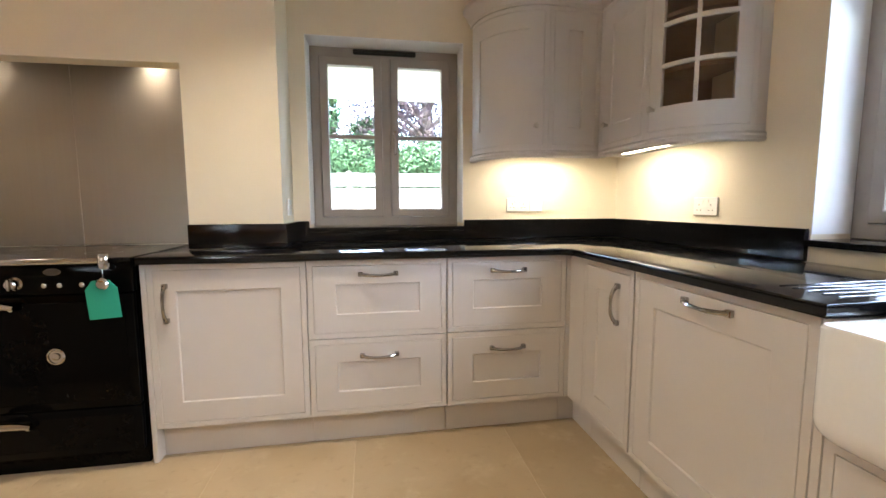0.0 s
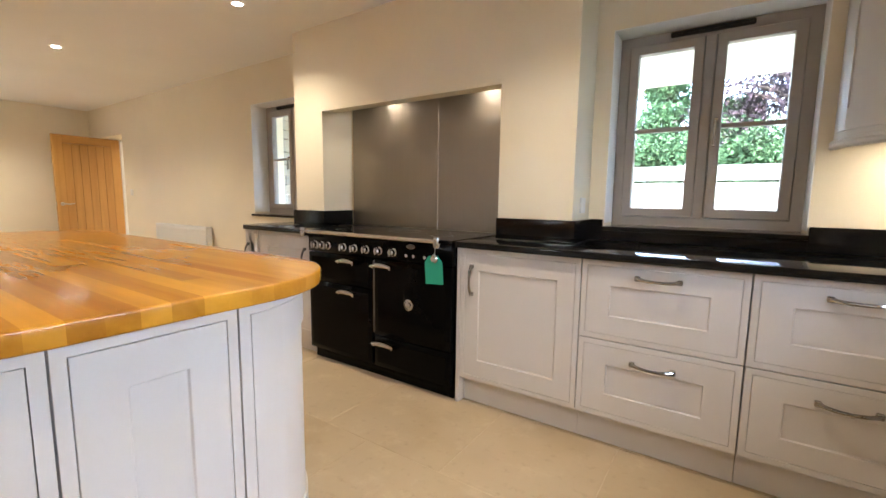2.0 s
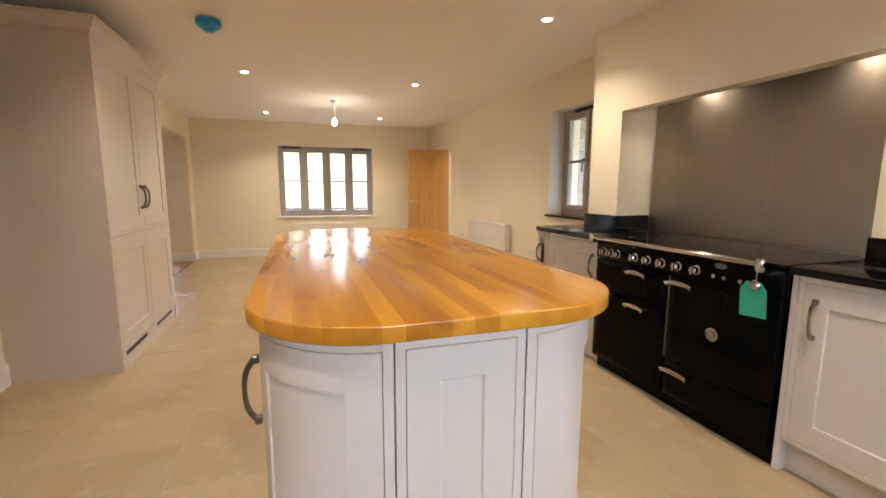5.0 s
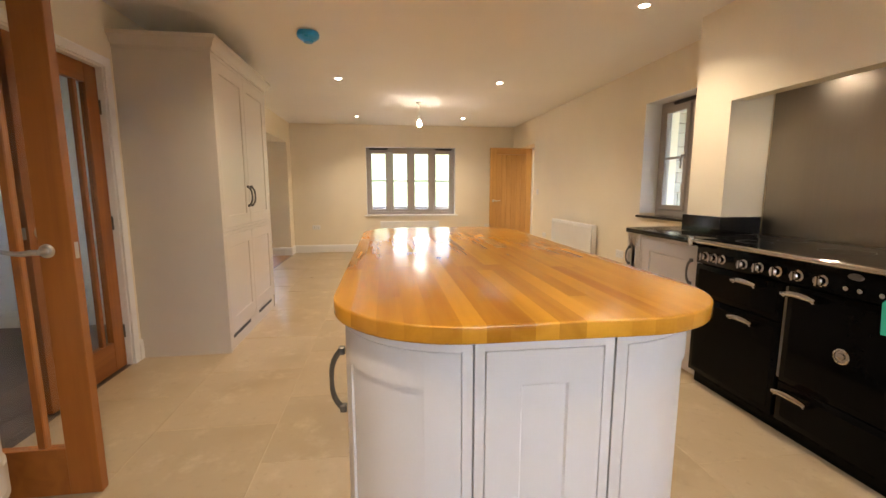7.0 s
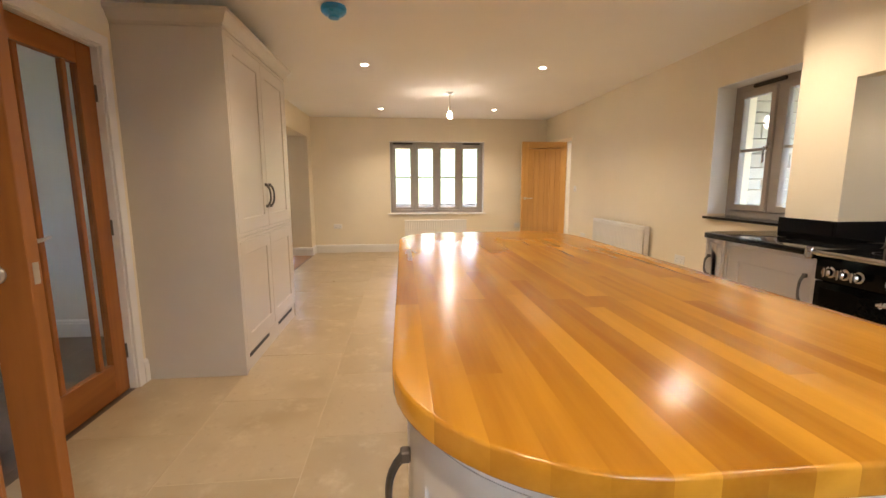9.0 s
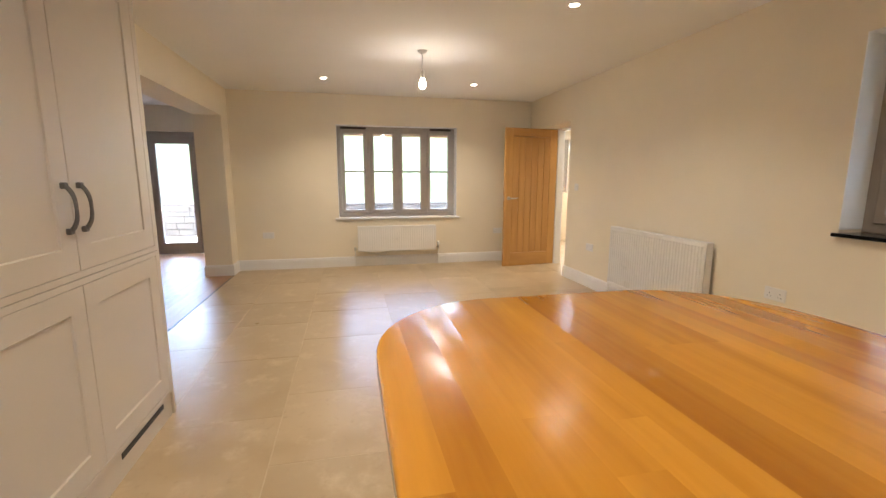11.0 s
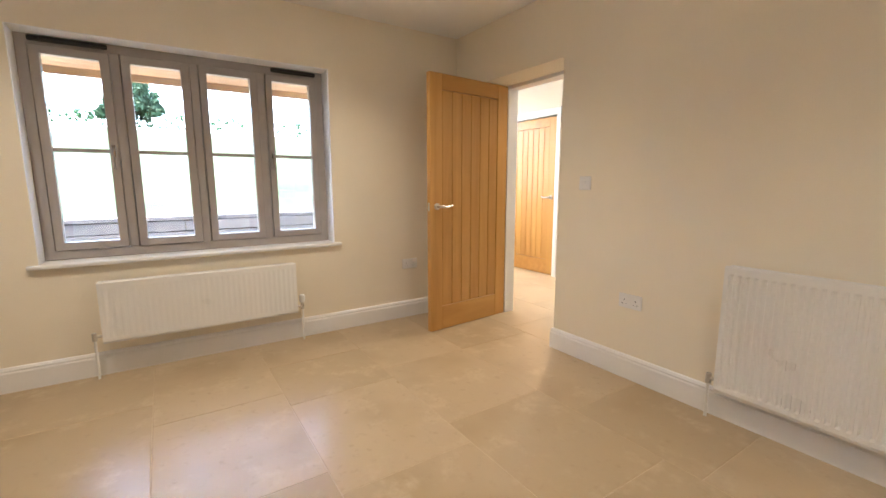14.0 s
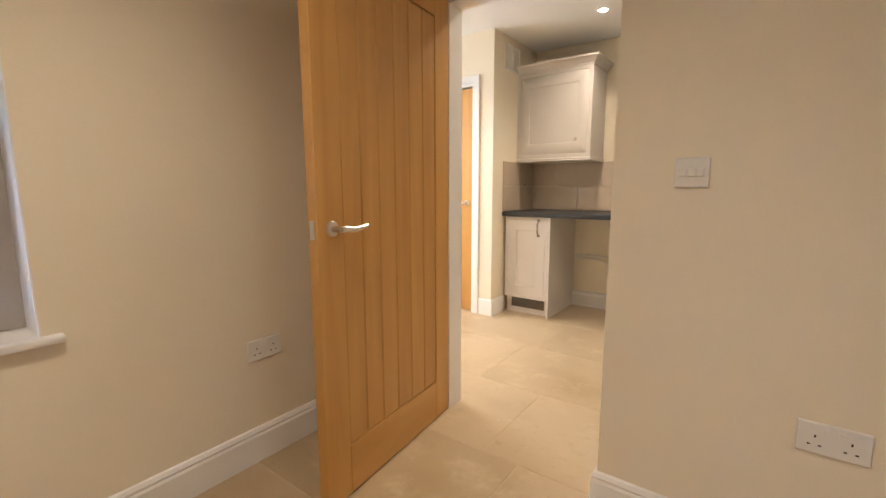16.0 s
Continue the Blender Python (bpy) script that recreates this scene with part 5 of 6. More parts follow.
# ---- radiators ----
def radiator(M, w, z0, z1, label, flutes, relief):
    """A convector panel on the wall: u along it, face at y=0, wall behind at y=0.105."""
    o = M @ Vector((w / 2, 0.05, 0))
    root = thing("radiator", (o.x, o.y, z0), label, "radiator")
    bm = bmesh.new()
    h0, h1 = z0 + 0.03, z1 - 0.035
    rows = [(z0 + 0.006, 0.010, 0), (z0, 0.004, 0), (z0 + 0.012, 0.0, 0), (h0, 0.0, 0), (h0 + 0.012, 0.0, 1), (h1 - 0.012, 0.0, 1), (h1, 0.0, 0), (z1 - 0.006, 0.0, 0), (z1, 0.006, 0), (z1, 0.015, 0)]
    us = []
    step = (w - 0.03) / flutes
    us.append((0.0, 0))
    us.append((0.012, 0))
    for k in range(flutes):
        a = 0.015 + step * k
        us += [(a + step * 0.12, 0), (a + step * 0.3, 1), (a + step * 0.62, 1), (a + step * 0.8, 0)]
    us += [(w - 0.012, 0), (w, 0)]
    grid = [[bm.verts.new((u, y + (relief if (d and f) else 0), z)) for u, d in us] for z, y, f in rows]
    for q, s in zip(grid, grid[1:]):
        for i in range(len(us) - 1):
            bm.faces.new((q[i], q[i + 1], s[i + 1], s[i]))
    bmesh.ops.transform(bm, matrix=M, verts=bm.verts)
    part("front_panel", bm, M_RAD, root, smooth=False)
    bm = bmesh.new()
    box(bm, (0.004, 0.058, z0 + 0.01), (w - 0.004, 0.066, z1 - 0.01), 0.002, M)
    part("back_panel", bm, M_RAD, root)
    for a in (0.0, w - 0.006):
        bm = bmesh.new()
        box(bm, (a, 0.008, z0 + 0.015), (a + 0.006, 0.07, z1 - 0.004), 0.002, M)
        part("side_panel", bm, M_RAD, root)
    bm = bmesh.new()
    n = int(w / 0.022)
    for y in (0.012, 0.033, 0.060):
        box(bm, (0.006, y, z1 - 0.008), (w - 0.006, y + 0.007, z1 - 0.002), 0, M)
    for k in range(n):
        u = 0.012 + (w - 0.024) * k / (n - 1)
        box(bm, (u - 0.003, 0.014, z1 - 0.0075), (u + 0.003, 0.062, z1 - 0.003), 0, M)
    bmesh.ops.remove_doubles(bm, verts=bm.verts, dist=1e-5)
    g = part("top_grille", bm, M_RAD, root, "white slotted top grille")
    for u in (0.12, w - 0.12):
        bm = bmesh.new()
        box(bm, (u - 0.015, 0.066, z0 + 0.05), (u + 0.015, 0.104, z1 - 0.05), 0.002, M)
        part("wall_bracket", bm, M_RAD, root)
    for a, sgn in ((0.0, -1), (w, 1)):
        bm = bmesh.new()
        u = a + sgn * 0.042
        cyl(bm, (a, 0.04, z0 + 0.04), (u, 0.04, z0 + 0.04), 0.009, n=10)
        cyl(bm, (u, 0.04, z0 + 0.015), (u, 0.04, z0 + 0.065), 0.013, n=12)
        bmesh.ops.transform(bm, matrix=M, verts=bm.verts)
        v = part("valve", bm, M_NICKEL, root, "nickel radiator valve")
        bm = bmesh.new()
        cyl(bm, (u, 0.04, 0.0), (u, 0.04, z0 + 0.016), 0.0075, n=10)
        bmesh.ops.transform(bm, matrix=M, verts=bm.verts)
        part("pipe", bm, M_WHITE, root, "white painted tail pipe")
        if sgn > 0:
            bm = bmesh.new()
            lathe(bm, [(0.014, 0.066), (0.017, 0.07), (0.017, 0.075), (0.021, 0.078), (0.021, 0.118), (0.015, 0.125), (0.003, 0.126)], M @ Matrix.Translation((u, 0.04, z0)), 16)
            part("valve_head", bm, M_WHITE, v, "white thermostatic head")
    return root


radiator(frame_at((-4.985, 1.955, 0), (1, 0)), 1.237, 0.165, 0.79, "white fluted panel radiator on the long wall", 36, 0.008)
radiator(frame_at((WEST + 0.11, -0.607, 0), (0, 1)), 1.147, 0.225, 0.60, "low white panel radiator under the garden window", 34, 0.0016)

# ---- sockets, switches ----
def plate(name, M, w, h, label, category, gangs=0, rocker=0):
    """A moulded wall plate centred at the frame's origin, face towards -y."""
    o = M @ Vector((0, 0, 0))
    root = thing(name, tuple(o), label, category)
    bm = bmesh.new()
    box(bm, (-w / 2, -0.009, -h / 2), (w / 2, -0.0005, h / 2), 0.003, M)
    part("face_plate", bm, M_WHITE, root)
    for k in range(gangs):
        c = (k - (gangs - 1) / 2) * 0.072
        for du, dw, pw, ph in ((0, 0.012, 0.004, 0.008), (-0.011, -0.012, 0.0065, 0.004), (0.011, -0.012, 0.0065, 0.004)):
            bm = bmesh.new()
            box(bm, (c + du - pw / 2, -0.0098, dw - 0.006 - ph / 2), (c + du + pw / 2, -0.0088, dw - 0.006 + ph / 2), 0, M)
            part("pin_hole", bm, M_BLACK, root, "dark pin slot")
        bm = bmesh.new()
        box(bm, (c + (0.02 if c <= 0 else -0.02) - 0.006, -0.012, 0.014), (c + (0.02 if c <= 0 else -0.02) + 0.006, -0.0085, 0.032), 0.001, M)
        part("rocker", bm, M_WHITE, root)
    for k in range(rocker):
        c = (k - (rocker - 1) / 2) * 0.022
        bm = bmesh.new()
        box(bm, (c - 0.009, -0.0125, -0.012), (c + 0.009, -0.0085, 0.012), 0.0015, M)
        part("rocker", bm, M_WHITE, root)
    return root


FN = lambda x, z, y=NORTH: frame_at((x, y, z), (1, 0))
plate("double_socket", FN(-5.513, 0.478), 0.148, 0.086, "white moulded double socket above the skirting", "socket", 2)
plate("double_socket", FN(-3.245, 0.515), 0.148, 0.086, "white moulded double socket beside the radiator", "socket", 2)
plate("light_switch", FN(-5.88, 1.176), 0.088, 0.086, "white moulded light switch near the doorway", "light switch", 0, 3)
plate("double_socket", FN(1.80, 1.13), 0.148, 0.086, "white moulded double socket over the worktop", "socket", 2)
plate("switch_plate", FN(1.917, 1.13), 0.086, 0.086, "white fused switch plate over the worktop", "switch", 0, 1)
plate("double_socket", frame_at((EAST, 1.28, 1.12), (0, -1)), 0.148, 0.086, "white moulded double socket under the glazed cabinet", "socket", 2)
plate("double_socket", frame_at((WEST, -1.83, 0.487), (0, 1)), 0.148, 0.086, "white moulded double socket on the window wall", "socket", 2)
plate("double_socket", frame_at((WEST, 1.545, 0.478), (0, 1)), 0.148, 0.086, "white moulded double socket beside the open door", "socket", 2)
plate("switch_plate", frame_at((0.455, 1.90, 1.12), (0, 1)), 0.086, 0.086, "white cooker switch on the chimney side", "switch", 0, 1)

alarm = thing("smoke_alarm", (-2.49, -1.08, CEIL - 0.05), "ceiling smoke alarm under a blue plastic dust cover", "smoke alarm")
bm = bmesh.new()
lathe(bm, [(0.075, 0.0), (0.078, -0.014), (0.07, -0.02)], Matrix.Translation((-2.49, -1.08, CEIL)))
part("base", bm, M_WHITE, alarm)
bm = bmesh.new()
lathe(bm, [(0.080, -0.008), (0.086, -0.026), (0.082, -0.045), (0.062, -0.062), (0.040, -0.070), (0.036, -0.082), (0.004, -0.085)], Matrix.Translation((-2.49, -1.08, CEIL)), 20)
part("dust_cover", bm, M_BLUE, alarm, "crumpled blue plastic cover")

# ---- utility room ----
MUt = frame_at((0, 4.05, 0), (1, 0))
base_unit("utility_cabinet", MUt, -7.548, -7.142, 0.6, [("door", 0.152, 0.884, (-7.225, 0.79, 0.13, True))], "mushroom painted utility base cabinet with a plinth vent", plinth=True)
bm = bmesh.new()
box(bm, (-7.141, 4.048, 0.0), (-7.122, 4.668, 0.884), 0.001)
single("end_panel", bm, M_CAB, "mushroom painted end panel under the worktop", "cabinet panel")
bm = bmesh.new()
for k in range(4):
    box(bm, (-7.50, 4.104, 0.055 + k * 0.02), (-7.18, 4.1095, 0.067 + k * 0.02), 0.001)
box(bm, (-7.50, 4.1075, 0.05), (-7.18, 4.1095, 0.135))
single("plinth_vent", bm, M_PEWTER, "dark slotted vent in the plinth", "vent")
bm = bmesh.new()
slab(bm, [(-7.573, 4.025), (-4.82, 4.025), (-4.82, 4.668), (-7.573, 4.668)], 0.886, 0.926, 0.004)
single("utility_worktop", bm, M_LAMINATE, "dark grey laminate utility worktop", "worktop")
uc = thing("utility_wall_cabinet", (-7.19, 4.47, 1.40), "mushroom painted utility wall cabinet with one door and cornice", "cabinet")
MUw = frame_at((0, 4.29, 0), (1, 0))
bm = bmesh.new()
box(bm, (-7.573, 0.022, 1.40), (-6.895, 0.377, 2.14), 0.001, MUw)
part("carcass", bm, M_CAB, uc)
bm = bmesh.new()
face_frame(bm, MUw, -7.573, -6.895, 1.40, 2.14, 0.03)
part("face_frame", bm, M_CAB, uc)
bm = bmesh.new()
shaker(bm, MUw, -7.541, -6.927, 1.432, 2.108, 0.085, 0.09)
ud = part("door", bm, M_CAB, uc)
knob(MUw, -7.02, 1.545, ud)
bm = bmesh.new()
sweep(bm, [(-7.572, 4.29), (-6.895, 4.29), (-6.895, 4.666)], [(o, 2.141 + z * 0.75) for o, z in CORNICE])
part("cornice", bm, M_CAB, uc)
bm = bmesh.new()
sweep(bm, [(-7.572, 4.29), (-6.895, 4.29), (-6.895, 4.666)], [(o, 1.365 + z * 0.85) for o, z in PELMET])
part("pelmet", bm, M_CAB, uc)
vent = thing("wall_vent", (-7.575, 4.09, 2.2), "pale louvred wall vent high in the utility room", "vent")
for y0 in (4.03, 4.165):
    bm = bmesh.new()
    ring(bm, Matrix.Rotation(radians(90), 4, 'Z'), y0, y0 + 0.128, 2.155, 2.365, 0.008, 0.008, 7.562, 7.5745, 0.001)
    part("vent_frame", bm, M_WHITE, vent)
    for k in range(9):
        bm = bmesh.new()
        z = 2.17 + k * 0.021
        box(bm, (-7.573, y0 + 0.008, z), (-7.565, y0 + 0.12, z + 0.012), 0.001)
        part("slat", bm, M_WHITE, vent)
for k, (z, sag) in enumerate(((0.50, 0.0), (0.47, 0.04))):
    bm = bmesh.new()
    tube(bm, [(-7.11, 4.652, z), (-6.9, 4.652, z), (-6.75, 4.650, z - sag), (-6.55, 4.652, z - sag), (-5.8, 4.652, z - sag)], 0.008, 8)
    single("waste_pipe", bm, M_WHITE, "white plastic pipe along the utility wall", "pipe", "utility wall pipes")
splash = thing("tile_splashback", (-6.5, 4.665, 0.93), "beige glazed tile splashback above the utility worktop", "splashback")
tm = {}
for row in range(2):
    for k in range(6):
        x = -7.573 + 0.012 + k * 0.45 - (0.22 if row else 0)
        x0, x1 = max(x, -7.572), min(x + 0.446, -4.83)
        bm = bmesh.new()
        box(bm, (x0, 4.659, 0.929 + row * 0.222), (x1, 4.6685, 0.929 + row * 0.222 + 0.219), 0.0015)
        part("tile", bm, M_SPLASH, splash)
    for y0, y1 in ((4.03, 4.34), (4.343, 4.657)):
        bm = bmesh.new()
        box(bm, (-7.5745, y0, 0.929 + row * 0.222), (-7.566, y1, 0.929 + row * 0.222 + 0.219), 0.0015)
        part("tile", bm, M_SPLASH, splash)
window("window_6", Matrix.Translation((-0.9, -5.0, 0)) @ Matrix.Rotation(radians(180), 4, 'Z'), 1.4, 0.9, 2.08, 2, {}, "taupe painted hall casement window", 0.12)
window("window_5", Matrix.Translation((-9.1, 2.62, 0)) @ Matrix.Rotation(radians(90), 4, 'Z'), 1.06, 1.0, 2.06, 2, {}, "taupe painted utility room casement window", 0.06)

# ---- outdoors ----
M_GRASS = mat("meadow_grass", (0.055, 0.075, 0.038), 0.95, spec=0.03, var=0.25, scale=0.6, fine=25, bump=0.3)
M_FENCE = mat("pale_painted_boards", (0.24, 0.235, 0.22), 0.8, spec=0.1, var=0.08, scale=3, fine=40, stretch=(1, 1, 6), bump=0.1)
M_LEAF = mat("green_leaves", (0.05, 0.10, 0.042), 0.85, spec=0.1, var=0.3, scale=0.9, fine=9)
# slightly paler leaves: the haze of distance is mixed into their colour
M_LEAF_FAR = mat("washed_out_hill_leaves", (0.06, 0.10, 0.05), 0.85, spec=0.1, var=0.3, scale=0.4, fine=4)
M_PURPLE = mat("purple_leaves", (0.05, 0.036, 0.042), 0.85, spec=0.1, var=0.3, scale=0.9, fine=9)
M_BARK = mat("bark", (0.10, 0.075, 0.055), 0.9, var=0.3, scale=8, bump=0.4)
M_SLEEPER = mat("weathered_timber", (0.13, 0.125, 0.12), 0.9, spec=0.1, var=0.15, scale=4, fine=30, stretch=(6, 1, 6), bump=0.2)
M_RUBBLE = mat("buff_building_stone", (0.46, 0.42, 0.35), 0.9, spec=0.1, var=0.12, scale=5, fine=40, bump=0.3, per_piece=0.25)
M_GARDEN_STONE = mat("grey_walling_stone", (0.17, 0.155, 0.13), 0.9, spec=0.1, var=0.15, scale=5, fine=40, bump=0.3, per_piece=0.25)
M_PAVE = mat("concrete_paving", (0.27, 0.26, 0.24), 0.9, spec=0.1, var=0.1, scale=2, fine=30, bump=0.15)

bm = bmesh.new()
xs = [-900, -420, -250, -170, -120, -90, -60, -40, -25, -16, -12.12, -12.1, -9, 0, 12, 40, 120, 400, 900]
ys = [-900, -300, -120, -60, -30, -12, -4, 0, 4, 12, 30, 60, 120, 300, 900]
def height(x):
    if x > -12.11:
        return -0.16
    d = -12.1 - x
    return 0.62 + min(d, 70) * 0.13 + max(0, min(d - 70, 120)) * 0.03
gv = [[bm.verts.new((x, y, height(x))) for y in ys] for x in xs]
for q, s in zip(gv, gv[1:]):
    for i in range(len(ys) - 1):
        bm.faces.new((q[i], q[i + 1], s[i + 1], s[i]))
structure("ground", bm, M_GRASS, "green meadow rising behind the garden", "ground", True)
bm = bmesh.new()
box(bm, (-12.0, -8.0, -0.155), (-9.27, 1.9, -0.06))
structure("pavement", bm, M_PAVE, "pale paved terrace outside the garden doors", "terrace")


def course_wall(name, axis, fixed, thick, a, b, z0, z1, hgt, lo, hi, material, label, category, seed, piece, out=1):
    """A coursed wall of separate pieces along x (axis 0) or y (axis 1)."""
    r = random.Random(seed)
    m = (a + b) / 2
    root = thing(name, (m, fixed, z0) if axis == 0 else (fixed, m, z0), label, category)
    z = z0
    while z < z1 - 0.01:
        h = min(hgt * r.uniform(0.8, 1.2), z1 - z)
        u = a - r.uniform(0, lo)
        while u < b:
            w = r.uniform(lo, hi)
            u0, u1 = max(u, a), min(u + w, b)
            if u1 - u0 > 0.03:
                e = r.uniform(-0.006, 0.006)
                bm = bmesh.new()
                lo3, hi3 = (u0 + 0.004, fixed + e, z + 0.004), (u1 - 0.004, fixed + thick, z + h - 0.004)
                if axis:
                    lo3, hi3 = (fixed + e, u0 + 0.004, z + 0.004), (fixed + thick, u1 - 0.004, z + h - 0.004)
                if out < 0:
                    lo3, hi3 = list(lo3), list(hi3)
                    lo3[1 - axis], hi3[1 - axis] = fixed - thick, fixed - e
                box(bm, lo3, hi3, 0.006)
                part(piece, bm, material, root, smooth=False)
            u += w
        z += h
    return root


course_wall("garden_wall", 1, -12.0, 0.3, -7.6, -2.2, -0.16, 0.70, 0.13, 0.25, 0.6, M_GARDEN_STONE, "low coursed stone retaining wall across the terrace", "garden wall", 3, "stone", -1)
course_wall("sleeper_wall", 1, -11.0, 0.2, -2.0, 3.4, -0.16, 0.74, 0.13, 2.2, 3.4, M_SLEEPER, "stacked weathered timber retaining wall outside the window", "garden wall", 4, "sleeper", -1)
course_wall("utility_outer_wall", 1, -4.598, 0.10, 2.43, 6.6, -0.16, 2.7, 0.16, 0.22, 0.5, M_RUBBLE, "buff coursed stone outside wall seen through the window", "stone wall", 6, "stone", 1)
bm = bmesh.new()
for k in range(4):
    box(bm, (-8.30 + k * 0.152, -2.2, 2.02), (-8.155 + k * 0.152, 2.6, 2.045), 0.002)
box(bm, (-8.33, -2.2, 1.965), (-8.303, 2.6, 2.35), 0.002)
box(bm, (-8.30, -2.2, 2.32), (-7.70, 2.6, 2.345), 0.002)
single("eaves_board", bm, mat("planed_larch", (0.42, 0.27, 0.15), 0.6, var=0.15, scale=3, stretch=(8, 0.6, 8)), "brown timber eaves boards outside the window", "eaves")

fence = thing("garden_fence", (1.5, 7.6, -0.16), "pale painted garden fence of long level boards", "fence")
for k in range(7):
    x0 = -5.5 + k * 2.0
    for z0, z1 in ((-0.12, 0.42), (0.445, 0.93), (0.965, 1.445), (1.48, 1.72)):
        bm = bmesh.new()
        box(bm, (x0 + 0.004, 7.6, z0), (x0 + 1.996, 7.63, z1), 0.003)
        part("board", bm, M_FENCE, fence, smooth=False)
    bm = bmesh.new()
    box(bm, (x0 - 0.04, 7.63, -0.16), (x0 + 0.04, 7.71, 1.76), 0.003)
    part("post", bm, M_FENCE, fence)


def leaf_mesh(name, centres, size, material, seed):
    """Many small bent leaves round the given clump centres (x, y, z, radius, count)."""
    r = np.random.default_rng(seed)
    verts, faces = [], []
    for x, y, z, rad, n in centres:
        d = r.normal(size=(n, 3))
        d /= np.linalg.norm(d, axis=1)[:, None]
        p = d * (rad * r.uniform(0.55, 1.08, n)[:, None]) * np.array((1, 1, 0.85)) + np.array((x, y, z))
        a = r.normal(size=(n, 3))
        a /= np.linalg.norm(a, axis=1)[:, None]
        b = np.cross(a, r.normal(size=(n, 3)))
        b /= np.linalg.norm(b, axis=1)[:, None]
        s = size * r.uniform(0.6, 1.3, n)[:, None]
        for i in range(n):
            k = len(verts)
            verts += [p[i] - a[i] * s[i], p[i] + b[i] * s[i] * 0.5, p[i] + a[i] * s[i], p[i] - b[i] * s[i] * 0.5]
            faces += [(k, k + 1, k + 2), (k, k + 2, k + 3)]
    me = bpy.data.meshes.new(name)
    me.from_pydata([tuple(v) for v in verts], [], faces)
    me.materials.append(material)
    return me


rh = random.Random(8)
hedge = thing("garden_hedge", (1.0, 11.5, -0.16), "thick green hedge behind the fence", "hedge")
cl = []
for k in range(80):
    x = -9 + 20 * k / 79
    for z in (0.6, 1.3, 1.9, 2.35):
        cl.append((x + rh.uniform(-0.2, 0.2), 11.5 + rh.uniform(-0.3, 0.3), z + rh.uniform(-0.2, 0.2), rh.uniform(0.45, 0.7), 260))
ob = new("foliage", leaf_mesh("foliage", cl, 0.06, M_LEAF, 1))
ob.parent, ob.matrix_parent_inverse = hedge, BASES[hedge.name]
tagged(ob, kind="stuff")


def tree(x, y, z, h, crown, material, label, seed, leaf=0.095, clumps=46):
    r = random.Random(seed)
    root = thing("tree", (x, y, z), label, "tree")
    bm = bmesh.new()
    tube(bm, [(x, y, z - 0.3), (x + 0.05, y, z + h * 0.3), (x - 0.05, y + 0.05, z + h * 0.6), (x, y, z + h * 0.92)], [h * 0.03, h * 0.022, h * 0.014, 0.02], 9)
    part("trunk", bm, M_BARK, root)
    cl = []
    for k in range(clumps):
        t = r.uniform(0.22, 1.0)
        ang = r.uniform(0, 6.283)
        rr = crown * (1.05 - 0.8 * t) * r.uniform(0.45, 1.0)
        c = (x + rr * math.cos(ang), y + rr * math.sin(ang), z + h * t)
        if k % 3 == 0:
            bm = bmesh.new()
            tube(bm, [(x, y, z + h * t * 0.75), ((x + c[0]) / 2, (y + c[1]) / 2, z + h * t * 0.9), c], [h * 0.008, h * 0.006, 0.01], 6)
            part("limb", bm, M_BARK, root)
        cl.append((*c, crown * r.uniform(0.16, 0.30), 190))
    ob = new("crown", leaf_mesh("crown", cl, leaf, material, seed))
    ob.parent, ob.matrix_parent_inverse = root, BASES[root.name]
    tagged(ob, kind="stuff")


tree(-1.0, 16.5, -0.16, 5.4, 1.7, M_LEAF, "green conifer tree behind the hedge", 11, 0.07, 90)
tree(0.7, 18.0, -0.16, 4.6, 1.9, M_LEAF, "green garden tree behind the hedge", 12, 0.07, 90)
tree(1.3, 18.6, -0.16, 4.9, 1.5, M_LEAF, "green conifer tree behind the hedge", 17, 0.07, 90)
tree(3.1, 16.4, -0.16, 12.0, 4.0, M_PURPLE, "purple-leaved tree behind the hedge", 13, 0.08, 120)
tree(8.0, 20.0, -0.16, 9.5, 3.4, M_LEAF, "tall green tree behind the hedge", 16)
tree(-79, -2.9, 9.3, 6.5, 4.2, M_LEAF_FAR, "broad hedgerow tree on the hill", 14, 0.3, 60)
tree(-84, -17, 9.7, 5, 3.5, M_LEAF_FAR, "broad hedgerow tree on the hill", 15, 0.5, 36)
hill = thing("hill_hedge", (-80, 0, 9.4), "dark field hedge along the hill", "hedge")
cl = [(-80 + rh.uniform(-1, 1), -70 + k * 2.6 + rh.uniform(-0.5, 0.5), height(-80) + 0.8, rh.uniform(1.0, 1.7), 45) for k in range(54)]
ob = new("foliage", leaf_mesh("foliage", cl, 0.35, M_LEAF, 5))
ob.parent, ob.matrix_parent_inverse = hill, BASES[hill.name]
tagged(ob, kind="stuff")

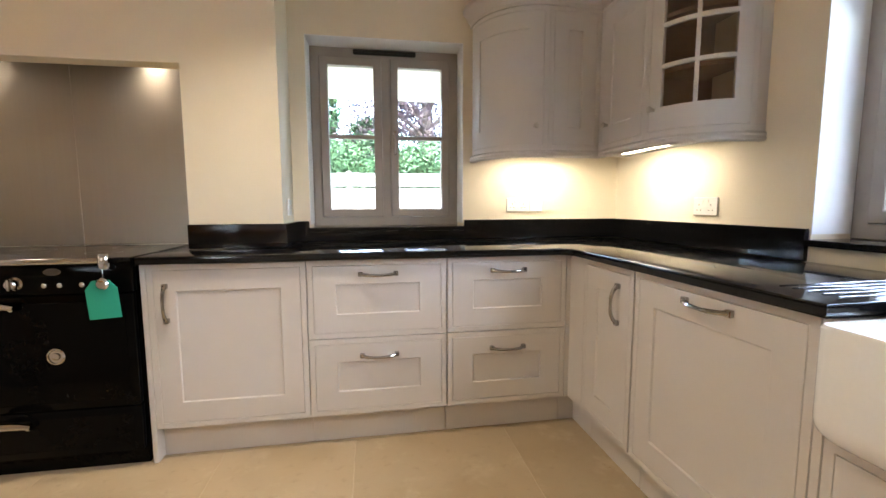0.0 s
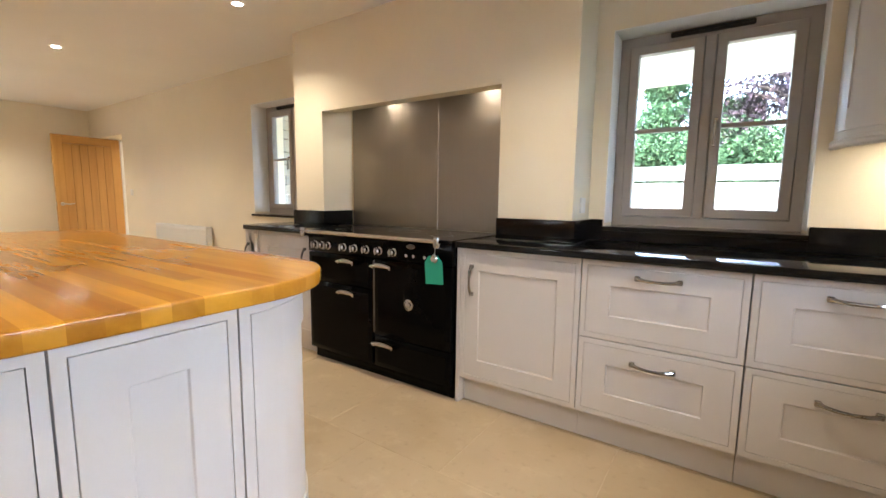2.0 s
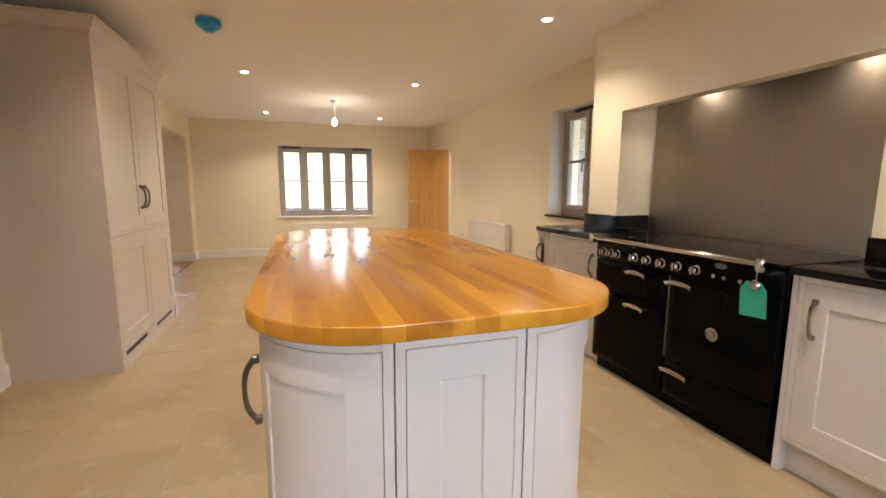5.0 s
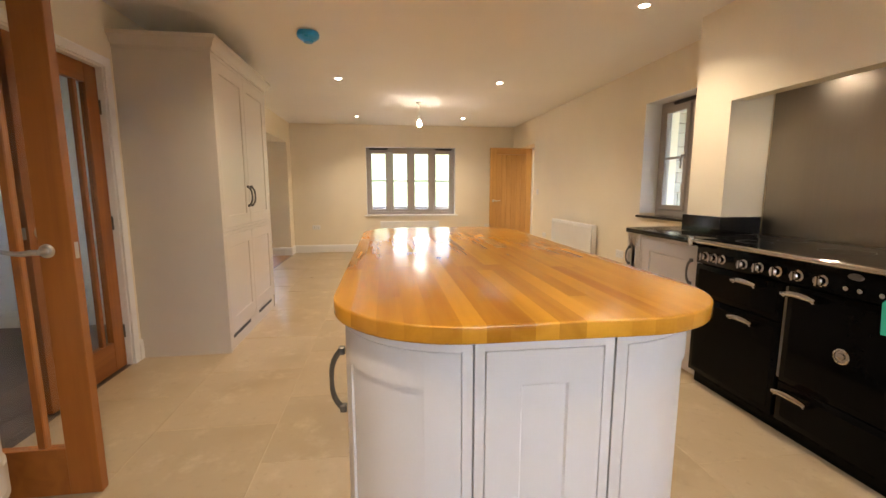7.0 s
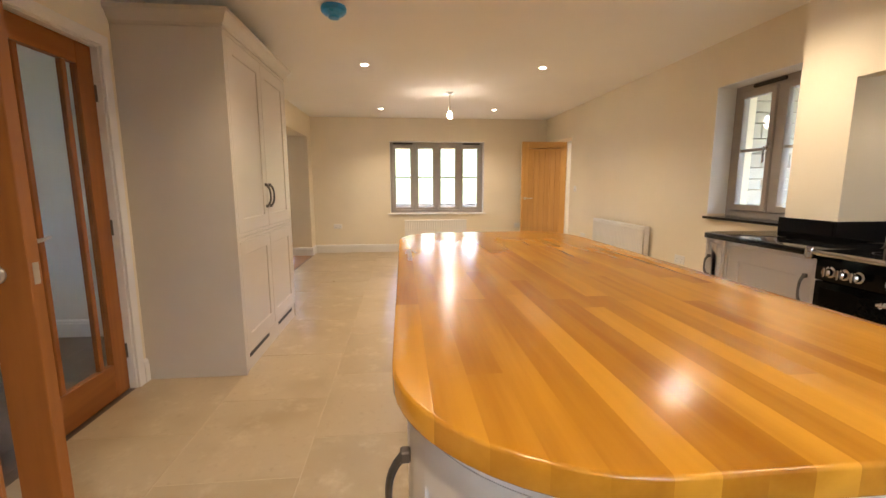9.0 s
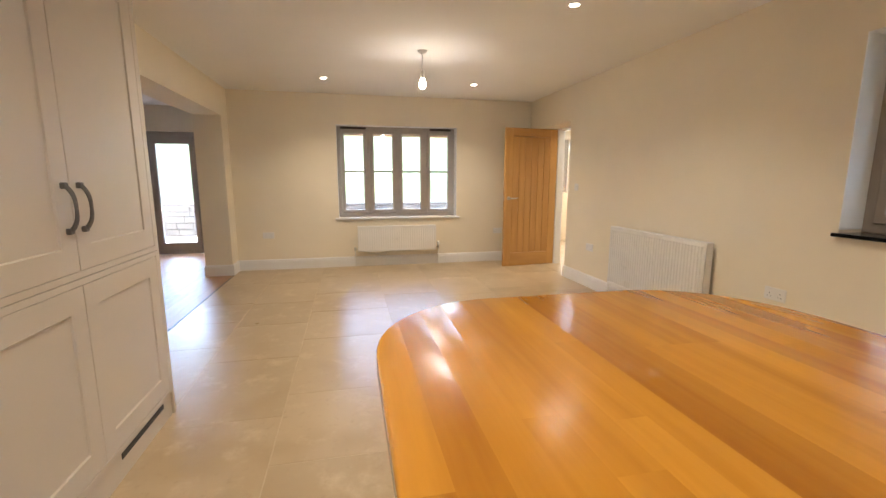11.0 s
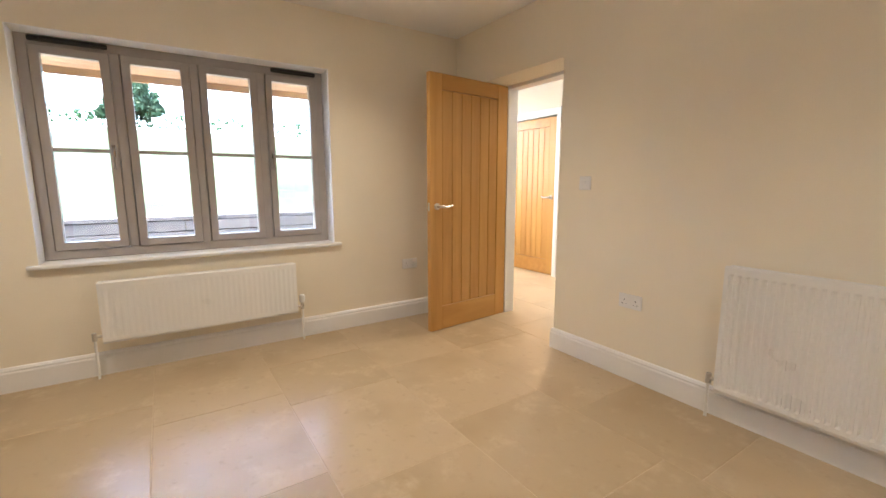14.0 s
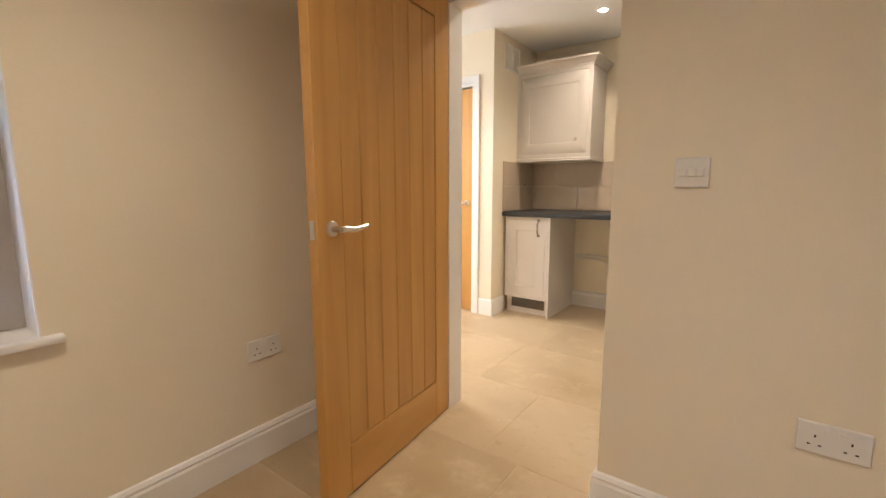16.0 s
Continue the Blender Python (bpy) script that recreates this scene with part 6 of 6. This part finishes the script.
# ---- floor pieces ----
def tiles(rows, a, b, anchors, seed, parent):
    """Flagstones in rows (y0, y1) from a to b, with joints at the anchors of a row where they are known."""
    r = random.Random(seed)
    for i, (y0, y1) in enumerate(rows):
        cuts = sorted(c for c in anchors.get(i, ()) if a < c < b)
        if not cuts:
            cuts = [a + r.uniform(0.3, 0.9)]
        while cuts[0] > a + 0.95:
            cuts.insert(0, cuts[0] - r.uniform(0.62, 0.92))
        while cuts[-1] < b - 0.95:
            cuts.append(cuts[-1] + r.uniform(0.62, 0.92))
        full = [cuts[0]]
        for c in cuts[1:]:
            gap = c - full[-1]
            n = max(1, round(gap / 0.76))
            full += [full[-1] + gap * k / n for k in range(1, n + 1)]
        edges = [a, *full, b]
        for x0, x1 in zip(edges, edges[1:]):
            if x1 - x0 < 0.05:
                continue
            bm = bmesh.new()
            e = r.uniform(-0.0004, 0.0004)
            g = 0.0022
            box(bm, (x0 + g, y0 + g, -0.0125), (x1 - g, y1 - g, e), 0.0012)
            part("tile", bm, M_STONE, parent)


KROWS = [(-2.31, -1.70), (-1.70, -1.10), (-1.10, -0.37), (-0.37, 0.245), (0.245, 0.86), (0.86, 1.48), (1.48, 2.10)]
ANCH = {0: (-2.18, -1.48, -0.78), 1: (-1.80, -1.10, -0.42), 2: (-0.76,), 3: (-6.45,), 4: (-6.84, -6.29), 5: (-0.49, 0.21, 0.80, 1.54, -6.43), 6: (-6.43, -5.43)}
tiles(KROWS[1:], -7.32, 2.46, {k - 1: v for k, v in ANCH.items() if k}, 21, floor)
tiles(KROWS[:1], -3.56, 2.46, {0: ANCH[0]}, 22, floor)
tiles([(-2.235, -1.703)], -7.32, -3.565, {0: (-4.4, -5.6)}, 23, floor)
tiles([(2.10, 2.73), (2.73, 3.36), (3.36, 3.99), (3.99, 4.66)], -9.09, -4.81, {0: (-6.6,), 1: (-7.0, -6.2)}, 24, floor)
bm = bmesh.new()
box(bm, (-7.04, -2.252, -0.012), (-3.58, -2.236, 0.004), 0.002)
structure("threshold_strip", bm, M_PEWTER, "dark metal strip between stone and wood floor", "threshold")


def planks(x0, x1, y0, y1, w, material, seed):
    r = random.Random(seed)
    y = y0
    while y < y1 - 0.01:
        y2 = min(y + w, y1)
        x = x0 - r.uniform(0, 1.2)
        while x < x1:
            n = r.uniform(1.2, 2.2)
            a, b = max(x, x0), min(x + n, x1)
            if b - a > 0.05:
                bm = bmesh.new()
                box(bm, (a + 0.0006, y + 0.0006, -0.0125), (b - 0.0006, y2 - 0.0006, 0.0), 0.0008)
                part("plank", bm, material, floor)
            x += n
        y = y2


planks(-8.9, -3.18, -6.55, -2.254, 0.145, M_PLANK, 31)
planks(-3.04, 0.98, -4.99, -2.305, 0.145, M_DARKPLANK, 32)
